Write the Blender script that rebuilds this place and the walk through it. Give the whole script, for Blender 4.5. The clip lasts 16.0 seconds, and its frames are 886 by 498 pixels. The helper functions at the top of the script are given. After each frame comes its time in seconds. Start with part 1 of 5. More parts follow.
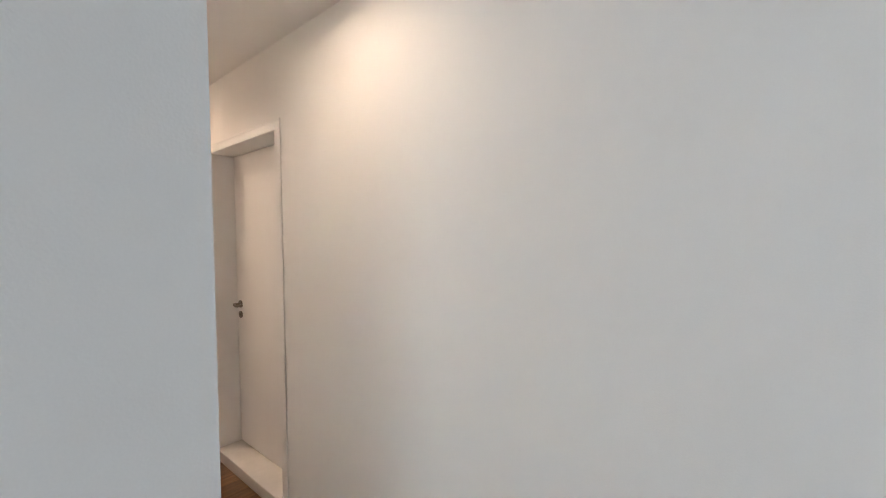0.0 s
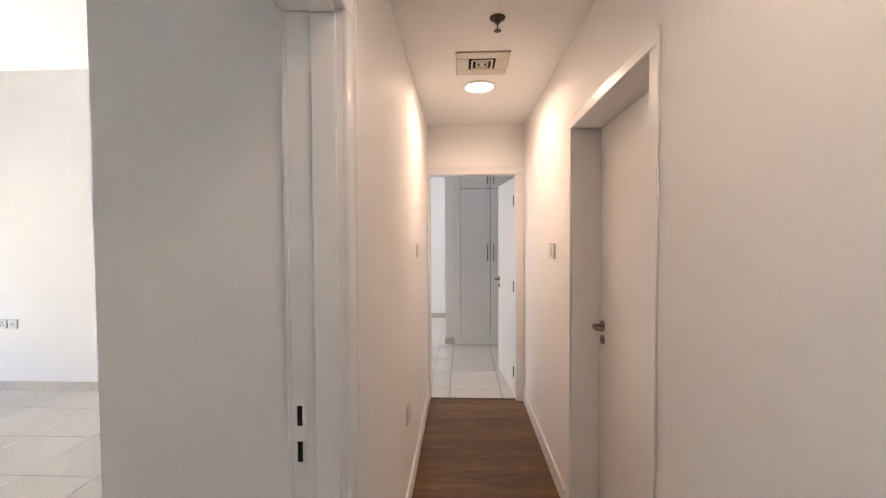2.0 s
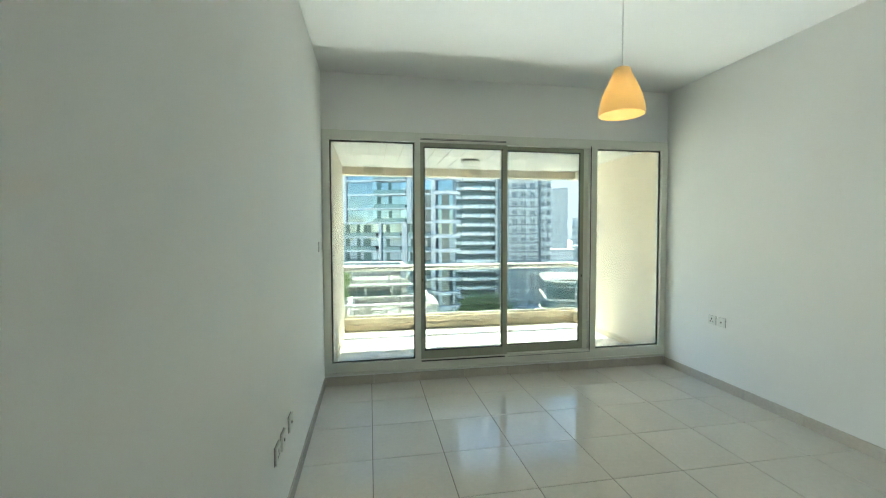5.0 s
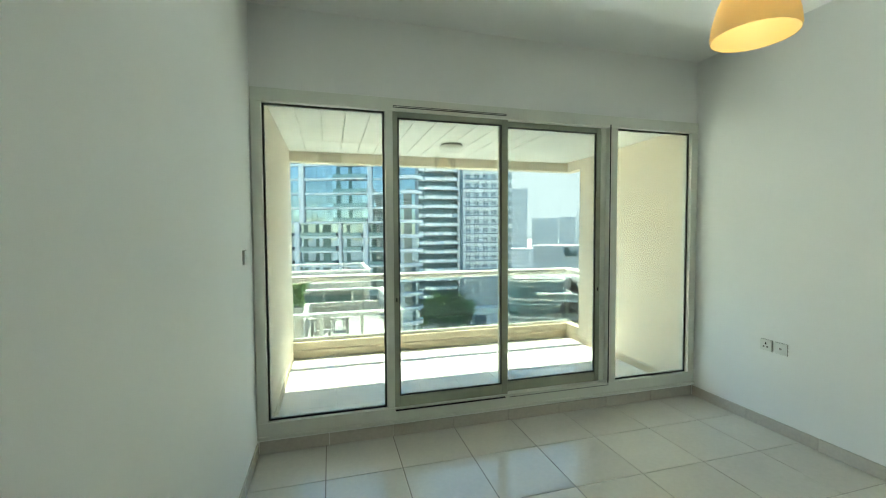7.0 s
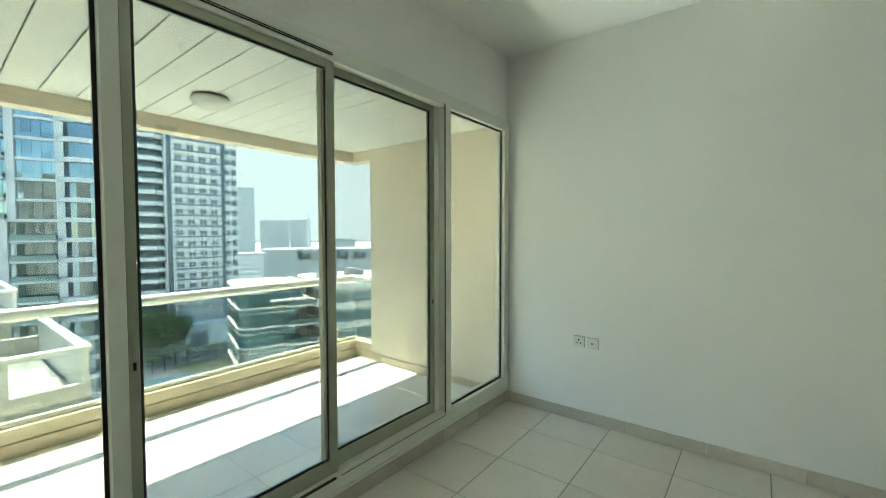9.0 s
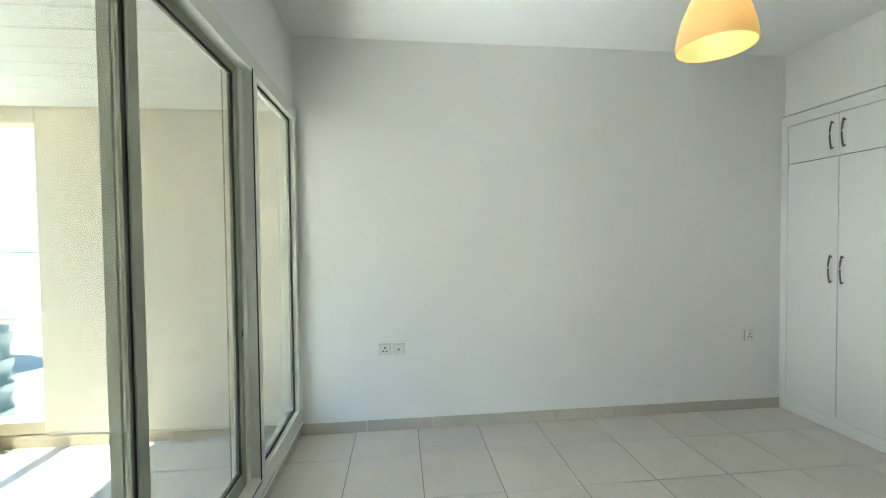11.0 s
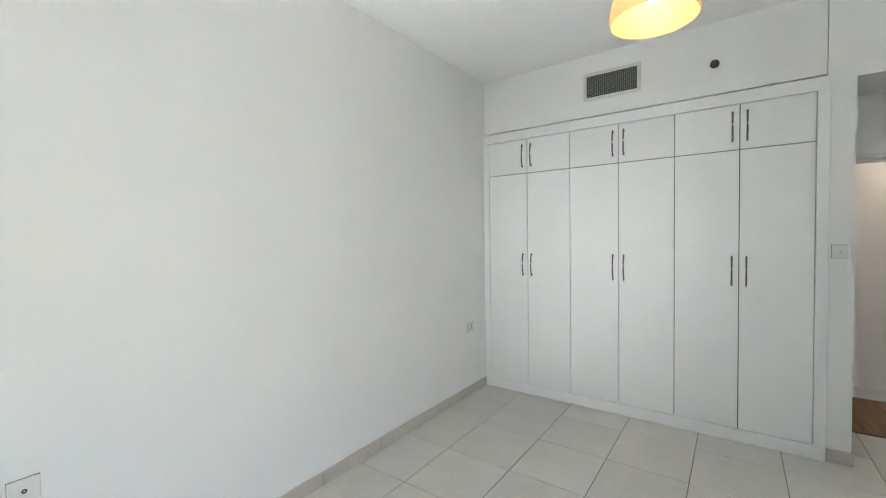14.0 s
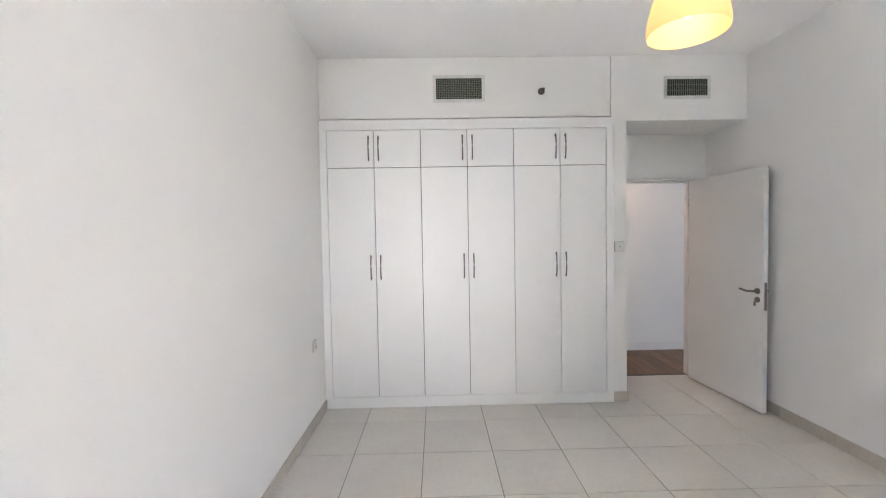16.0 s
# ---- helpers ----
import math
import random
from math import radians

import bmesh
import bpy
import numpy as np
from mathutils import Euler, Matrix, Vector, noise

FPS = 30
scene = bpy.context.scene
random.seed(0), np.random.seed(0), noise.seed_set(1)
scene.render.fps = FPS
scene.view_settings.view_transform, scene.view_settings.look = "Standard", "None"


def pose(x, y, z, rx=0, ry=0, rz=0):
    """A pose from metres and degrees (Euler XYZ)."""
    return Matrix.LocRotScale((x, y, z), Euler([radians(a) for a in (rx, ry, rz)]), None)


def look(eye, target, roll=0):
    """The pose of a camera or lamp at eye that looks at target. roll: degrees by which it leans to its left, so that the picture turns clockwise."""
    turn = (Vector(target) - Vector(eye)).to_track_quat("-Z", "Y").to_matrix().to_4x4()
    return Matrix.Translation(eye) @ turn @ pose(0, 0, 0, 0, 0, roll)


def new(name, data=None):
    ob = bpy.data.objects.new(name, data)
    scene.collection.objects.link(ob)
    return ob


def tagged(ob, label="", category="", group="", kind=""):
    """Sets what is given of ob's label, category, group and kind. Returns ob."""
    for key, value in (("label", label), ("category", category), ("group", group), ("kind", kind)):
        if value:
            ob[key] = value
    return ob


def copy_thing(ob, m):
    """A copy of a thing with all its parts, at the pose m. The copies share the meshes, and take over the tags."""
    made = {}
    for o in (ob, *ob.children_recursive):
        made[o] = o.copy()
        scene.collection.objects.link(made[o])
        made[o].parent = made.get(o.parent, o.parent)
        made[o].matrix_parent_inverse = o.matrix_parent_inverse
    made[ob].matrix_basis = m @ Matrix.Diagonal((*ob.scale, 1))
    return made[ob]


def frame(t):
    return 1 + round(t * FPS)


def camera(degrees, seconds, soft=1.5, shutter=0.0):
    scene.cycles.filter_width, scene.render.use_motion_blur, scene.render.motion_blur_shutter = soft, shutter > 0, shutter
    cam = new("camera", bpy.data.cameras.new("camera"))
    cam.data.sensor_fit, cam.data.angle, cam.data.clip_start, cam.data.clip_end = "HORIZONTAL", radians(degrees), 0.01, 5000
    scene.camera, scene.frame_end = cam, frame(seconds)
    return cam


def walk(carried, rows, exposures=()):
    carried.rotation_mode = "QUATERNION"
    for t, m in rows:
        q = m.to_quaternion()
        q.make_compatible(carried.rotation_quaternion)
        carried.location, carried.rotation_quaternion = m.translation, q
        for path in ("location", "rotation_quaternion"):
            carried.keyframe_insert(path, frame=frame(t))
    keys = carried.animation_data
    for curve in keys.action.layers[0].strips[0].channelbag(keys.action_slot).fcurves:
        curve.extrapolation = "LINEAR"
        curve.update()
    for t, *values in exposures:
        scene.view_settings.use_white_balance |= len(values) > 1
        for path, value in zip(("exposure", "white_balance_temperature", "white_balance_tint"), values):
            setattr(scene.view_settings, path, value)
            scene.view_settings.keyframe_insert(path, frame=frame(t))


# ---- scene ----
# world: x along the corridor, y towards the balcony, z up; metres
cam = camera(94.9, 16.0, soft=1.15)
SKY, SUN, LIVING, ROOM2, HALL, PENDANT, UP_FILL = 0.06, 2.1, 2.25, 1.0, 0.13, 0.025, 0.64
EXPOSURES = [(0.0, 6.25, 6650, 13), (0.5, 6.33, 6750, 14), (1.5, 6.25, 6600, 15), (2.0, 6.15, 6750, 19), (2.5, 5.82, 6900, 23), (3.0, 5.5, 6800, 20), (3.5, 5.63, 6500, 12), (4.5, 5.38, 6400, -3),
             (7.0, 5.1, 6500, -14), (8.5, 4.95, 6650, -14), (9.7, 4.9, 6800, -15), (11.8, 5.68, 6080, 4), (13.5, 5.62, 6200, 5), (14.5, 5.83, 6250, 13), (16.0, 5.93, 6350, 18)]
PATH = [
    (0, (-0.601, 0.498, 1.487), (0.703, -1.017, 1.421), -0.6),
    (0.3, (-0.511, 0.398, 1.484), (0.972, -0.942, 1.428), -0.6),
    (0.5, (-0.449, 0.325, 1.458), (1.144, -0.883, 1.417), -0.5),
    (0.7, (-0.392, 0.258, 1.447), (1.29, -0.823, 1.405), -0.6),
    (1, (-0.244, 0.14, 1.473), (1.556, -0.729, 1.421), -0.7),
    (1.5, (-0.038, 0.027, 1.479), (1.912, -0.415, 1.424), -0.5),
    (2, (0.179, 0.022, 1.489), (2.176, 0.109, 1.427), -0.3),
    (2.5, (0.316, 0.078, 1.502), (2.17, 0.825, 1.433), -0.4),
    (3, (0.464, 0.17, 1.502), (1.957, 1.499, 1.439), -0.3),
    (3.5, (0.567, 0.334, 1.521), (1.562, 2.067, 1.441), -0.1),
    (4, (0.628, 0.562, 1.542), (1.225, 2.469, 1.46), -0.1),
    (4.5, (0.615, 0.785, 1.54), (1.01, 2.743, 1.454), -0.1),
    (4.7, (0.610, 0.886, 1.534), (0.963, 2.853, 1.452), -0.2),
    (6.8, (0.66, 2.025, 1.544), (1.102, 3.974, 1.459), -0.1),
    (7, (0.663, 2.151, 1.555), (1.199, 4.076, 1.471), -0.3),
    (7.5, (0.649, 2.468, 1.555), (1.453, 4.297, 1.475), -0.1),
    (8, (0.636, 2.786, 1.545), (1.717, 4.467, 1.467), -0.1),
    (8.5, (0.675, 3.079, 1.532), (2.006, 4.57, 1.461), -0.2),
    (9, (0.67, 3.369, 1.531), (2.248, 4.596, 1.458), -0.1),
    (9.5, (0.66, 3.65, 1.531), (2.476, 4.486, 1.465), -0.1),
    (9.7, (0.66, 3.777, 1.544), (2.547, 4.434, 1.477), -0.1),
    (11.8, (0.799, 4.601, 1.534), (2.691, 3.954, 1.477), -0.7),
    (12, (0.864, 4.64, 1.548), (2.711, 3.875, 1.486), -0.6),
    (12.5, (1.068, 4.686, 1.549), (2.782, 3.657, 1.487), -0.8),
    (13, (1.32, 4.718, 1.548), (2.888, 3.478, 1.488), -0.7),
    (13.5, (1.609, 4.715, 1.514), (3.002, 3.281, 1.466), -0.7),
    (14, (1.862, 4.684, 1.552), (3.029, 3.061, 1.487), -0.9),
    (14.5, (2.158, 4.681, 1.566), (3.034, 2.884, 1.501), -1.0),
    (15, (2.43, 4.673, 1.552), (3.015, 2.761, 1.483), -1.0),
    (15.5, (2.695, 4.647, 1.557), (2.992, 2.671, 1.484), -0.9),
    (16, (2.949, 4.641, 1.543), (2.916, 2.642, 1.472), -1.0),
]
walk(cam, [(t, look(eye, aim, roll)) for t, eye, aim, roll in PATH], EXPOSURES)

# ---- world, sun, lights ----
HALL_Z = 2.48
world = bpy.data.worlds.new("sky")
scene.world = world
world.use_nodes = True
wn = world.node_tree
sky = wn.nodes.new("ShaderNodeTexSky")
sky.sky_type, sky.sun_disc = "NISHITA", False
SUN_EL, SUN_AZ = radians(63), radians(2)   # high sun from the balcony side
sky.sun_elevation, sky.sun_rotation = SUN_EL, SUN_AZ
sky.air_density, sky.dust_density, sky.ozone_density = 1.0, 0.2, 2.5
wn.links.new(sky.outputs[0], wn.nodes["Background"].inputs[0])
wn.nodes["Background"].inputs[1].default_value = SKY
sun_data = bpy.data.lights.new("sun", "SUN")
sun_data.energy, sun_data.angle, sun_data.color = SUN, radians(0.53), (1.0, 0.95, 0.87)
sun = new("sun", sun_data)
sun.matrix_world = look((math.sin(SUN_AZ) * 40, math.cos(SUN_AZ) * 40, 40 * math.tan(SUN_EL)), (0, 0, 0))


def area_lamp(eye, aim, energy, w, h, color=(0.86, 0.94, 1.0)):
    """An area lamp: windows out of view, downlights, and added unseen fill."""
    d = bpy.data.lights.new("area_lamp", "AREA")
    d.shape, d.size, d.size_y, d.energy, d.color = "RECTANGLE", w, h, energy, color
    ob = new("area_lamp", d)
    ob.matrix_world = look(eye, aim)
    return ob


def bulb(eye, energy, radius, color):
    d = bpy.data.lights.new("bulb_light", "POINT")
    d.energy, d.shadow_soft_size, d.color = energy, radius, color
    ob = new("bulb_light", d)
    ob.matrix_world = Matrix.Translation(eye)
    return ob


area_lamp((-3.2, 5.4, 1.5), (-2.2, 0, 1.2), LIVING, 3.4, 2.2, (0.76, 0.89, 1.0))          # living room's window
area_lamp((6.6, 4.1, 1.5), (6.4, 0, 1.1), ROOM2, 1.8, 2.0)             # second bedroom's window
for lx, power in ((2.905, HALL), (0.72, HALL * 0.24)):                                                 # corridor downlights
    lens = area_lamp((lx, -0.105, HALL_Z - 0.016), (lx, -0.105, 0), power, 0.16, 0.16, (1.0, 0.70, 0.50))
    lens.data.spread = radians(165)
    lens.data.shape, lens.name = "DISK", "downlight_lamp"
# added unseen fill lamp on the balcony floor, for daylight thrown up by it
up = area_lamp((2.08, 6.90, 0.06), (2.08, 6.90 - 1.0, 0.06 + 0.81), UP_FILL, 3.5, 0.6, (0.95, 0.97, 1.0))
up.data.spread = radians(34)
# added unseen fill lamp inside the balcony window, for daylight off the city opposite
deep = area_lamp((3.0, 5.146, 1.40), (2.9, 0, 1.30), 0.065, 1.7, 1.9, (1.0, 0.98, 0.95))
deep.data.spread = radians(38)
# added unseen fill lamp slanting across the room on to the wall beside the window
side = area_lamp((0.64, 5.146, 1.35), (3.95, 3.5, 1.05), 0.095, 0.78, 1.9, (1.0, 0.99, 0.97))
side.data.spread = radians(62)
bulb((2.075, 3.235, 2.29), PENDANT, 0.04, (1.0, 0.78, 0.50))               # pendant bulb


# ---- materials ----
def mat(name, rgb, rough=0.5, metal=0.0, grain=0.0, grain_scale=60.0, stain=0.0, stain_scale=1.2, bump=0.0, bump_scale=180.0, vary=0.0, stretch=(1, 1, 1), rough_vary=0.0, island=0.0):
    """A painted or natural surface: fine grain, broad stains, relief, and a shade of its own for each piece."""
    m = bpy.data.materials.new(name)
    m.use_nodes = True
    n, l = m.node_tree.nodes, m.node_tree.links
    b = n["Principled BSDF"]
    b.inputs["Roughness"].default_value, b.inputs["Metallic"].default_value = rough, metal
    tc = n.new("ShaderNodeTexCoord")
    mp = n.new("ShaderNodeMapping")
    mp.inputs["Scale"].default_value = stretch
    l.new(tc.outputs["Object"], mp.inputs[0])
    value = None

    def tex(scale, detail=4.0):
        t = n.new("ShaderNodeTexNoise")
        t.inputs["Scale"].default_value, t.inputs["Detail"].default_value = scale, detail
        l.new(mp.outputs[0], t.inputs["Vector"])
        return t

    def span(sock, amount):
        r = n.new("ShaderNodeMapRange")
        r.inputs[1].default_value, r.inputs[2].default_value = 0.25, 0.75
        r.inputs[3].default_value, r.inputs[4].default_value = 1 - amount, 1 + amount
        l.new(sock, r.inputs[0])
        return r.outputs[0]

    def times(a, c):
        if a is None:
            return c
        x = n.new("ShaderNodeMath")
        x.operation = "MULTIPLY"
        l.new(a, x.inputs[0]), l.new(c, x.inputs[1])
        return x.outputs[0]

    if grain:
        value = times(value, span(tex(grain_scale).outputs[0], grain))
    if stain:
        value = times(value, span(tex(stain_scale, 6).outputs[0], stain))
    if vary:
        info = n.new("ShaderNodeObjectInfo")
        r = n.new("ShaderNodeMapRange")
        r.inputs[3].default_value, r.inputs[4].default_value = 1 - vary, 1 + vary
        l.new(info.outputs["Random"], r.inputs[0])
        value = times(value, r.outputs[0])
        off = n.new("ShaderNodeVectorMath")
        off.operation = "SCALE"
        off.inputs[0].default_value = (7.3, 11.1, 5.7)
        l.new(info.outputs["Random"], off.inputs["Scale"])
        l.new(off.outputs[0], mp.inputs["Location"])
    if island:
        geo = n.new("ShaderNodeNewGeometry")
        r = n.new("ShaderNodeMapRange")
        r.inputs[3].default_value, r.inputs[4].default_value = 1 - island, 1 + island * 0.5
        l.new(geo.outputs["Random Per Island"], r.inputs[0])
        value = times(value, r.outputs[0])
    if value is None:
        b.inputs["Base Color"].default_value = (*rgb, 1)
    else:
        mix = n.new("ShaderNodeVectorMath")
        mix.operation = "SCALE"
        mix.inputs[0].default_value = rgb
        l.new(value, mix.inputs["Scale"])
        l.new(mix.outputs[0], b.inputs["Base Color"])
    if rough_vary:
        r = n.new("ShaderNodeMapRange")
        r.inputs[3].default_value, r.inputs[4].default_value = rough - rough_vary, rough + rough_vary
        l.new(tex(3.0, 5).outputs[0], r.inputs[0])
        l.new(r.outputs[0], b.inputs["Roughness"])
    if bump:
        bp = n.new("ShaderNodeBump")
        bp.inputs["Strength"].default_value, bp.inputs["Distance"].default_value = bump, 0.004
        l.new(tex(bump_scale, 3).outputs[0], bp.inputs["Height"])
        l.new(bp.outputs[0], b.inputs["Normal"])
    return m


def pane_mat(name, tint, gloss=1.0, rough=0.0):
    """Clear window glass: tinted see-through, mirror by Fresnel."""
    m = bpy.data.materials.new(name)
    m.use_nodes = True
    n, l = m.node_tree.nodes, m.node_tree.links
    n.remove(n["Principled BSDF"])
    tr, gl, mx, fr = (n.new("ShaderNodeBsdfTransparent"), n.new("ShaderNodeBsdfGlossy"), n.new("ShaderNodeMixShader"), n.new("ShaderNodeLayerWeight"))
    tr.inputs[0].default_value = (*tint, 1)
    gl.inputs["Color"].default_value, gl.inputs["Roughness"].default_value = (gloss, gloss, gloss, 1), rough
    fr.inputs[0].default_value = 0.5
    pw, ma = n.new("ShaderNodeMath"), n.new("ShaderNodeMath")
    pw.operation, ma.operation = "POWER", "MULTIPLY_ADD"
    pw.inputs[1].default_value, ma.inputs[1].default_value, ma.inputs[2].default_value = 4.5, 0.9, 0.035
    l.new(fr.outputs["Facing"], pw.inputs[0]), l.new(pw.outputs[0], ma.inputs[0])
    l.new(ma.outputs[0], mx.inputs[0]), l.new(tr.outputs[0], mx.inputs[1]), l.new(gl.outputs[0], mx.inputs[2])
    l.new(mx.outputs[0], n["Material Output"].inputs[0])
    return m


def dusty_mat(name, tint):
    """Window glass with dried streaks of dust running down it."""
    m = pane_mat(name, tint)
    n, l = m.node_tree.nodes, m.node_tree.links
    clear = n["Material Output"].inputs[0].links[0].from_socket
    tc, mp, df, mx = n.new("ShaderNodeTexCoord"), n.new("ShaderNodeMapping"), n.new("ShaderNodeBsdfDiffuse"), n.new("ShaderNodeMixShader")
    mp.inputs["Scale"].default_value = (9.0, 1.0, 0.9)
    df.inputs[0].default_value = (0.62, 0.61, 0.57, 1)
    nz, rg = n.new("ShaderNodeTexNoise"), n.new("ShaderNodeMapRange")
    nz.inputs["Scale"].default_value, nz.inputs["Detail"].default_value, nz.inputs["Distortion"].default_value = 2.4, 6.0, 0.6
    rg.inputs[1].default_value, rg.inputs[2].default_value, rg.inputs[3].default_value, rg.inputs[4].default_value = 0.42, 0.70, 0.006, 0.06
    l.new(tc.outputs["Object"], mp.inputs[0]), l.new(mp.outputs[0], nz.inputs["Vector"]), l.new(nz.outputs[0], rg.inputs[0])
    l.new(rg.outputs[0], mx.inputs[0]), l.new(clear, mx.inputs[1]), l.new(df.outputs[0], mx.inputs[2])
    l.new(mx.outputs[0], n["Material Output"].inputs[0])
    return m


def leaf_mat(name, rgb):
    """Leaves that let some light through."""
    m = mat(name, rgb, rough=0.6, grain=0.4, grain_scale=0.8, stain=0.3, stain_scale=0.3, island=0.45)
    n, l = m.node_tree.nodes, m.node_tree.links
    tl, mx = n.new("ShaderNodeBsdfTranslucent"), n.new("ShaderNodeMixShader")
    tl.inputs[0].default_value = (rgb[0] * 1.6, rgb[1] * 1.6, rgb[2], 1)
    mx.inputs[0].default_value = 0.45
    l.new(n["Principled BSDF"].outputs[0], mx.inputs[1]), l.new(tl.outputs[0], mx.inputs[2]), l.new(mx.outputs[0], n["Material Output"].inputs[0])
    return m


def glow_mat(name, rgb, strength):
    m = bpy.data.materials.new(name)
    m.use_nodes = True
    b = m.node_tree.nodes["Principled BSDF"]
    b.inputs["Base Color"].default_value = (*rgb, 1)
    b.inputs["Emission Color"].default_value = (*rgb, 1)
    b.inputs["Emission Strength"].default_value = strength
    return m


def shade_mat(name, rgb):
    """Thin plastic lamp shade that lets its bulb's light through."""
    m = bpy.data.materials.new(name)
    m.use_nodes = True
    n, l = m.node_tree.nodes, m.node_tree.links
    b = n["Principled BSDF"]
    b.inputs["Base Color"].default_value, b.inputs["Roughness"].default_value = (*rgb, 1), 0.35
    tl, mx = n.new("ShaderNodeBsdfTranslucent"), n.new("ShaderNodeMixShader")
    tl.inputs[0].default_value = (rgb[0], rgb[1] * 1.02, rgb[2] * 1.05, 1)
    mx.inputs[0].default_value = 0.5
    l.new(b.outputs[0], mx.inputs[1]), l.new(tl.outputs[0], mx.inputs[2]), l.new(mx.outputs[0], n["Material Output"].inputs[0])
    return m


def wood_mat(name):
    """Brown laminate planks with long grain across the corridor."""
    m = mat(name, (0.135, 0.066, 0.023), rough=0.45, grain=0.45, grain_scale=9.0, stain=0.3, stain_scale=2.0, bump=0.12, bump_scale=40, vary=0.24, stretch=(7.0, 0.55, 1.0), rough_vary=0.1)
    return m


PAINT = mat("wall_paint", (0.88, 0.873, 0.855), rough=0.62, grain=0.012, grain_scale=300, stain=0.025, stain_scale=0.9, bump=0.10, bump_scale=260)
CEIL = mat("ceiling_paint", (0.88, 0.875, 0.86), rough=0.75, grain=0.01, grain_scale=200, stain=0.02, bump=0.06, bump_scale=220)
GLOSSW = mat("white_enamel", (0.85, 0.85, 0.84), rough=0.34, grain=0.01, grain_scale=120, stain=0.02, stain_scale=2.0, bump=0.03, bump_scale=90)
LAMIN = mat("white_laminate", (0.88, 0.88, 0.872), rough=0.48, grain=0.01, grain_scale=140, stain=0.02, stain_scale=1.5, vary=0.02, bump=0.02, bump_scale=70)
DOORM = mat("door_enamel", (0.85, 0.845, 0.83), rough=0.36, grain=0.012, grain_scale=110, stain=0.025, stain_scale=1.4, bump=0.04, bump_scale=60)
TILE = mat("beige_tile", (0.68, 0.645, 0.595), rough=0.11, grain=0.035, grain_scale=38, stain=0.05, stain_scale=2.2, vary=0.035, bump=0.015, bump_scale=12, rough_vary=0.05)
SKIRT = mat("beige_tile_skirting", (0.58, 0.53, 0.465), rough=0.25, grain=0.06, grain_scale=45, stain=0.06, stain_scale=3, vary=0.05)
GROUT = mat("grout", (0.20, 0.18, 0.155), rough=0.9, grain=0.15, grain_scale=160, stain=0.2, stain_scale=3)
WOOD = wood_mat("wood_plank")
JOINT = mat("dark_joint", (0.05, 0.03, 0.02), rough=0.8, grain=0.1)
MARBLE = mat("pale_marble", (0.72, 0.70, 0.66), rough=0.2, grain=0.03, grain_scale=20, stain=0.06, stain_scale=5)
ALU = mat("white_aluminium", (0.75, 0.75, 0.68), rough=0.38, grain=0.015, grain_scale=90, stain=0.04, stain_scale=3, bump=0.02)
ALUG = mat("grey_green_aluminium", (0.36, 0.37, 0.29), rough=0.4, metal=0.2, grain=0.03, grain_scale=120, stain=0.06, stain_scale=4)
GASKET = mat("black_gasket", (0.012, 0.012, 0.013), rough=0.6)
STEEL = mat("satin_steel", (0.26, 0.23, 0.20), rough=0.30, metal=1.0, grain=0.04, grain_scale=200)
DARKST = mat("dark_bronze_steel", (0.085, 0.07, 0.058), rough=0.38, metal=0.6, grain=0.05, grain_scale=200)
NICKEL = mat("satin_nickel", (0.16, 0.148, 0.135), rough=0.45, metal=0.4, grain=0.04, grain_scale=200)
BLACK = mat("black_hole", (0.008, 0.008, 0.008), rough=0.9)
PLASTIC = mat("white_plastic", (0.77, 0.775, 0.74), rough=0.32, grain=0.01, grain_scale=100)
VENTM = mat("grey_grille_metal", (0.72, 0.73, 0.69), rough=0.45, metal=0.2, grain=0.04, grain_scale=90, stain=0.08, stain_scale=14)
VENTD = mat("dusty_grille_bars", (0.27, 0.285, 0.24), rough=0.6, grain=0.15, grain_scale=60)
BGROUT = mat("pale_grout", (0.46, 0.45, 0.42), rough=0.9, grain=0.1, grain_scale=120, stain=0.15, stain_scale=2)
SLATGAP = mat("grey_slat_gap", (0.11, 0.11, 0.10), rough=0.8, stain=0.2, stain_scale=3)
BEIGEW = mat("brown_stone_render", (0.40, 0.355, 0.29), rough=0.85, grain=0.06, grain_scale=3, stain=0.12, stain_scale=0.3)
VOID = mat("duct_dark", (0.012, 0.014, 0.012), rough=0.9)
CREAMV = mat("cream_diffuser", (0.66, 0.62, 0.54), rough=0.5, grain=0.03, stain=0.05)
BEIGE = mat("beige_render", (0.72, 0.64, 0.515), rough=0.85, grain=0.05, grain_scale=160, stain=0.06, stain_scale=1.0, bump=0.35, bump_scale=150)
BEIGED = mat("beige_stone_kerb", (0.55, 0.47, 0.34), rough=0.7, grain=0.06, grain_scale=90, stain=0.08, stain_scale=1.6, bump=0.2)
BTILE = mat("balcony_tile", (0.80, 0.78, 0.74), rough=0.30, grain=0.05, grain_scale=50, stain=0.08, stain_scale=2.0, vary=0.05, rough_vary=0.08)
SLATM = mat("white_slat", (0.80, 0.80, 0.77), rough=0.45, grain=0.01, stain=0.04, stain_scale=1.2)
RAILM = mat("white_rail", (0.78, 0.78, 0.74), rough=0.35, grain=0.02, stain=0.04, stain_scale=2)
# tints dim the view outside; the right pane's is lighter to brighten it
PANE = pane_mat("window_glass", (0.45, 0.458, 0.445))
PANE_DUSTY = dusty_mat("dusty_window_glass", (0.425, 0.433, 0.42))
PANE_LIGHT = pane_mat("light_tint_window_glass", (0.53, 0.535, 0.515))
SHADOWGAP = mat("grey_plate_shadow", (0.22, 0.22, 0.20), rough=0.8)
PANE_OUT = pane_mat("railing_glass", (0.925, 0.955, 0.945))
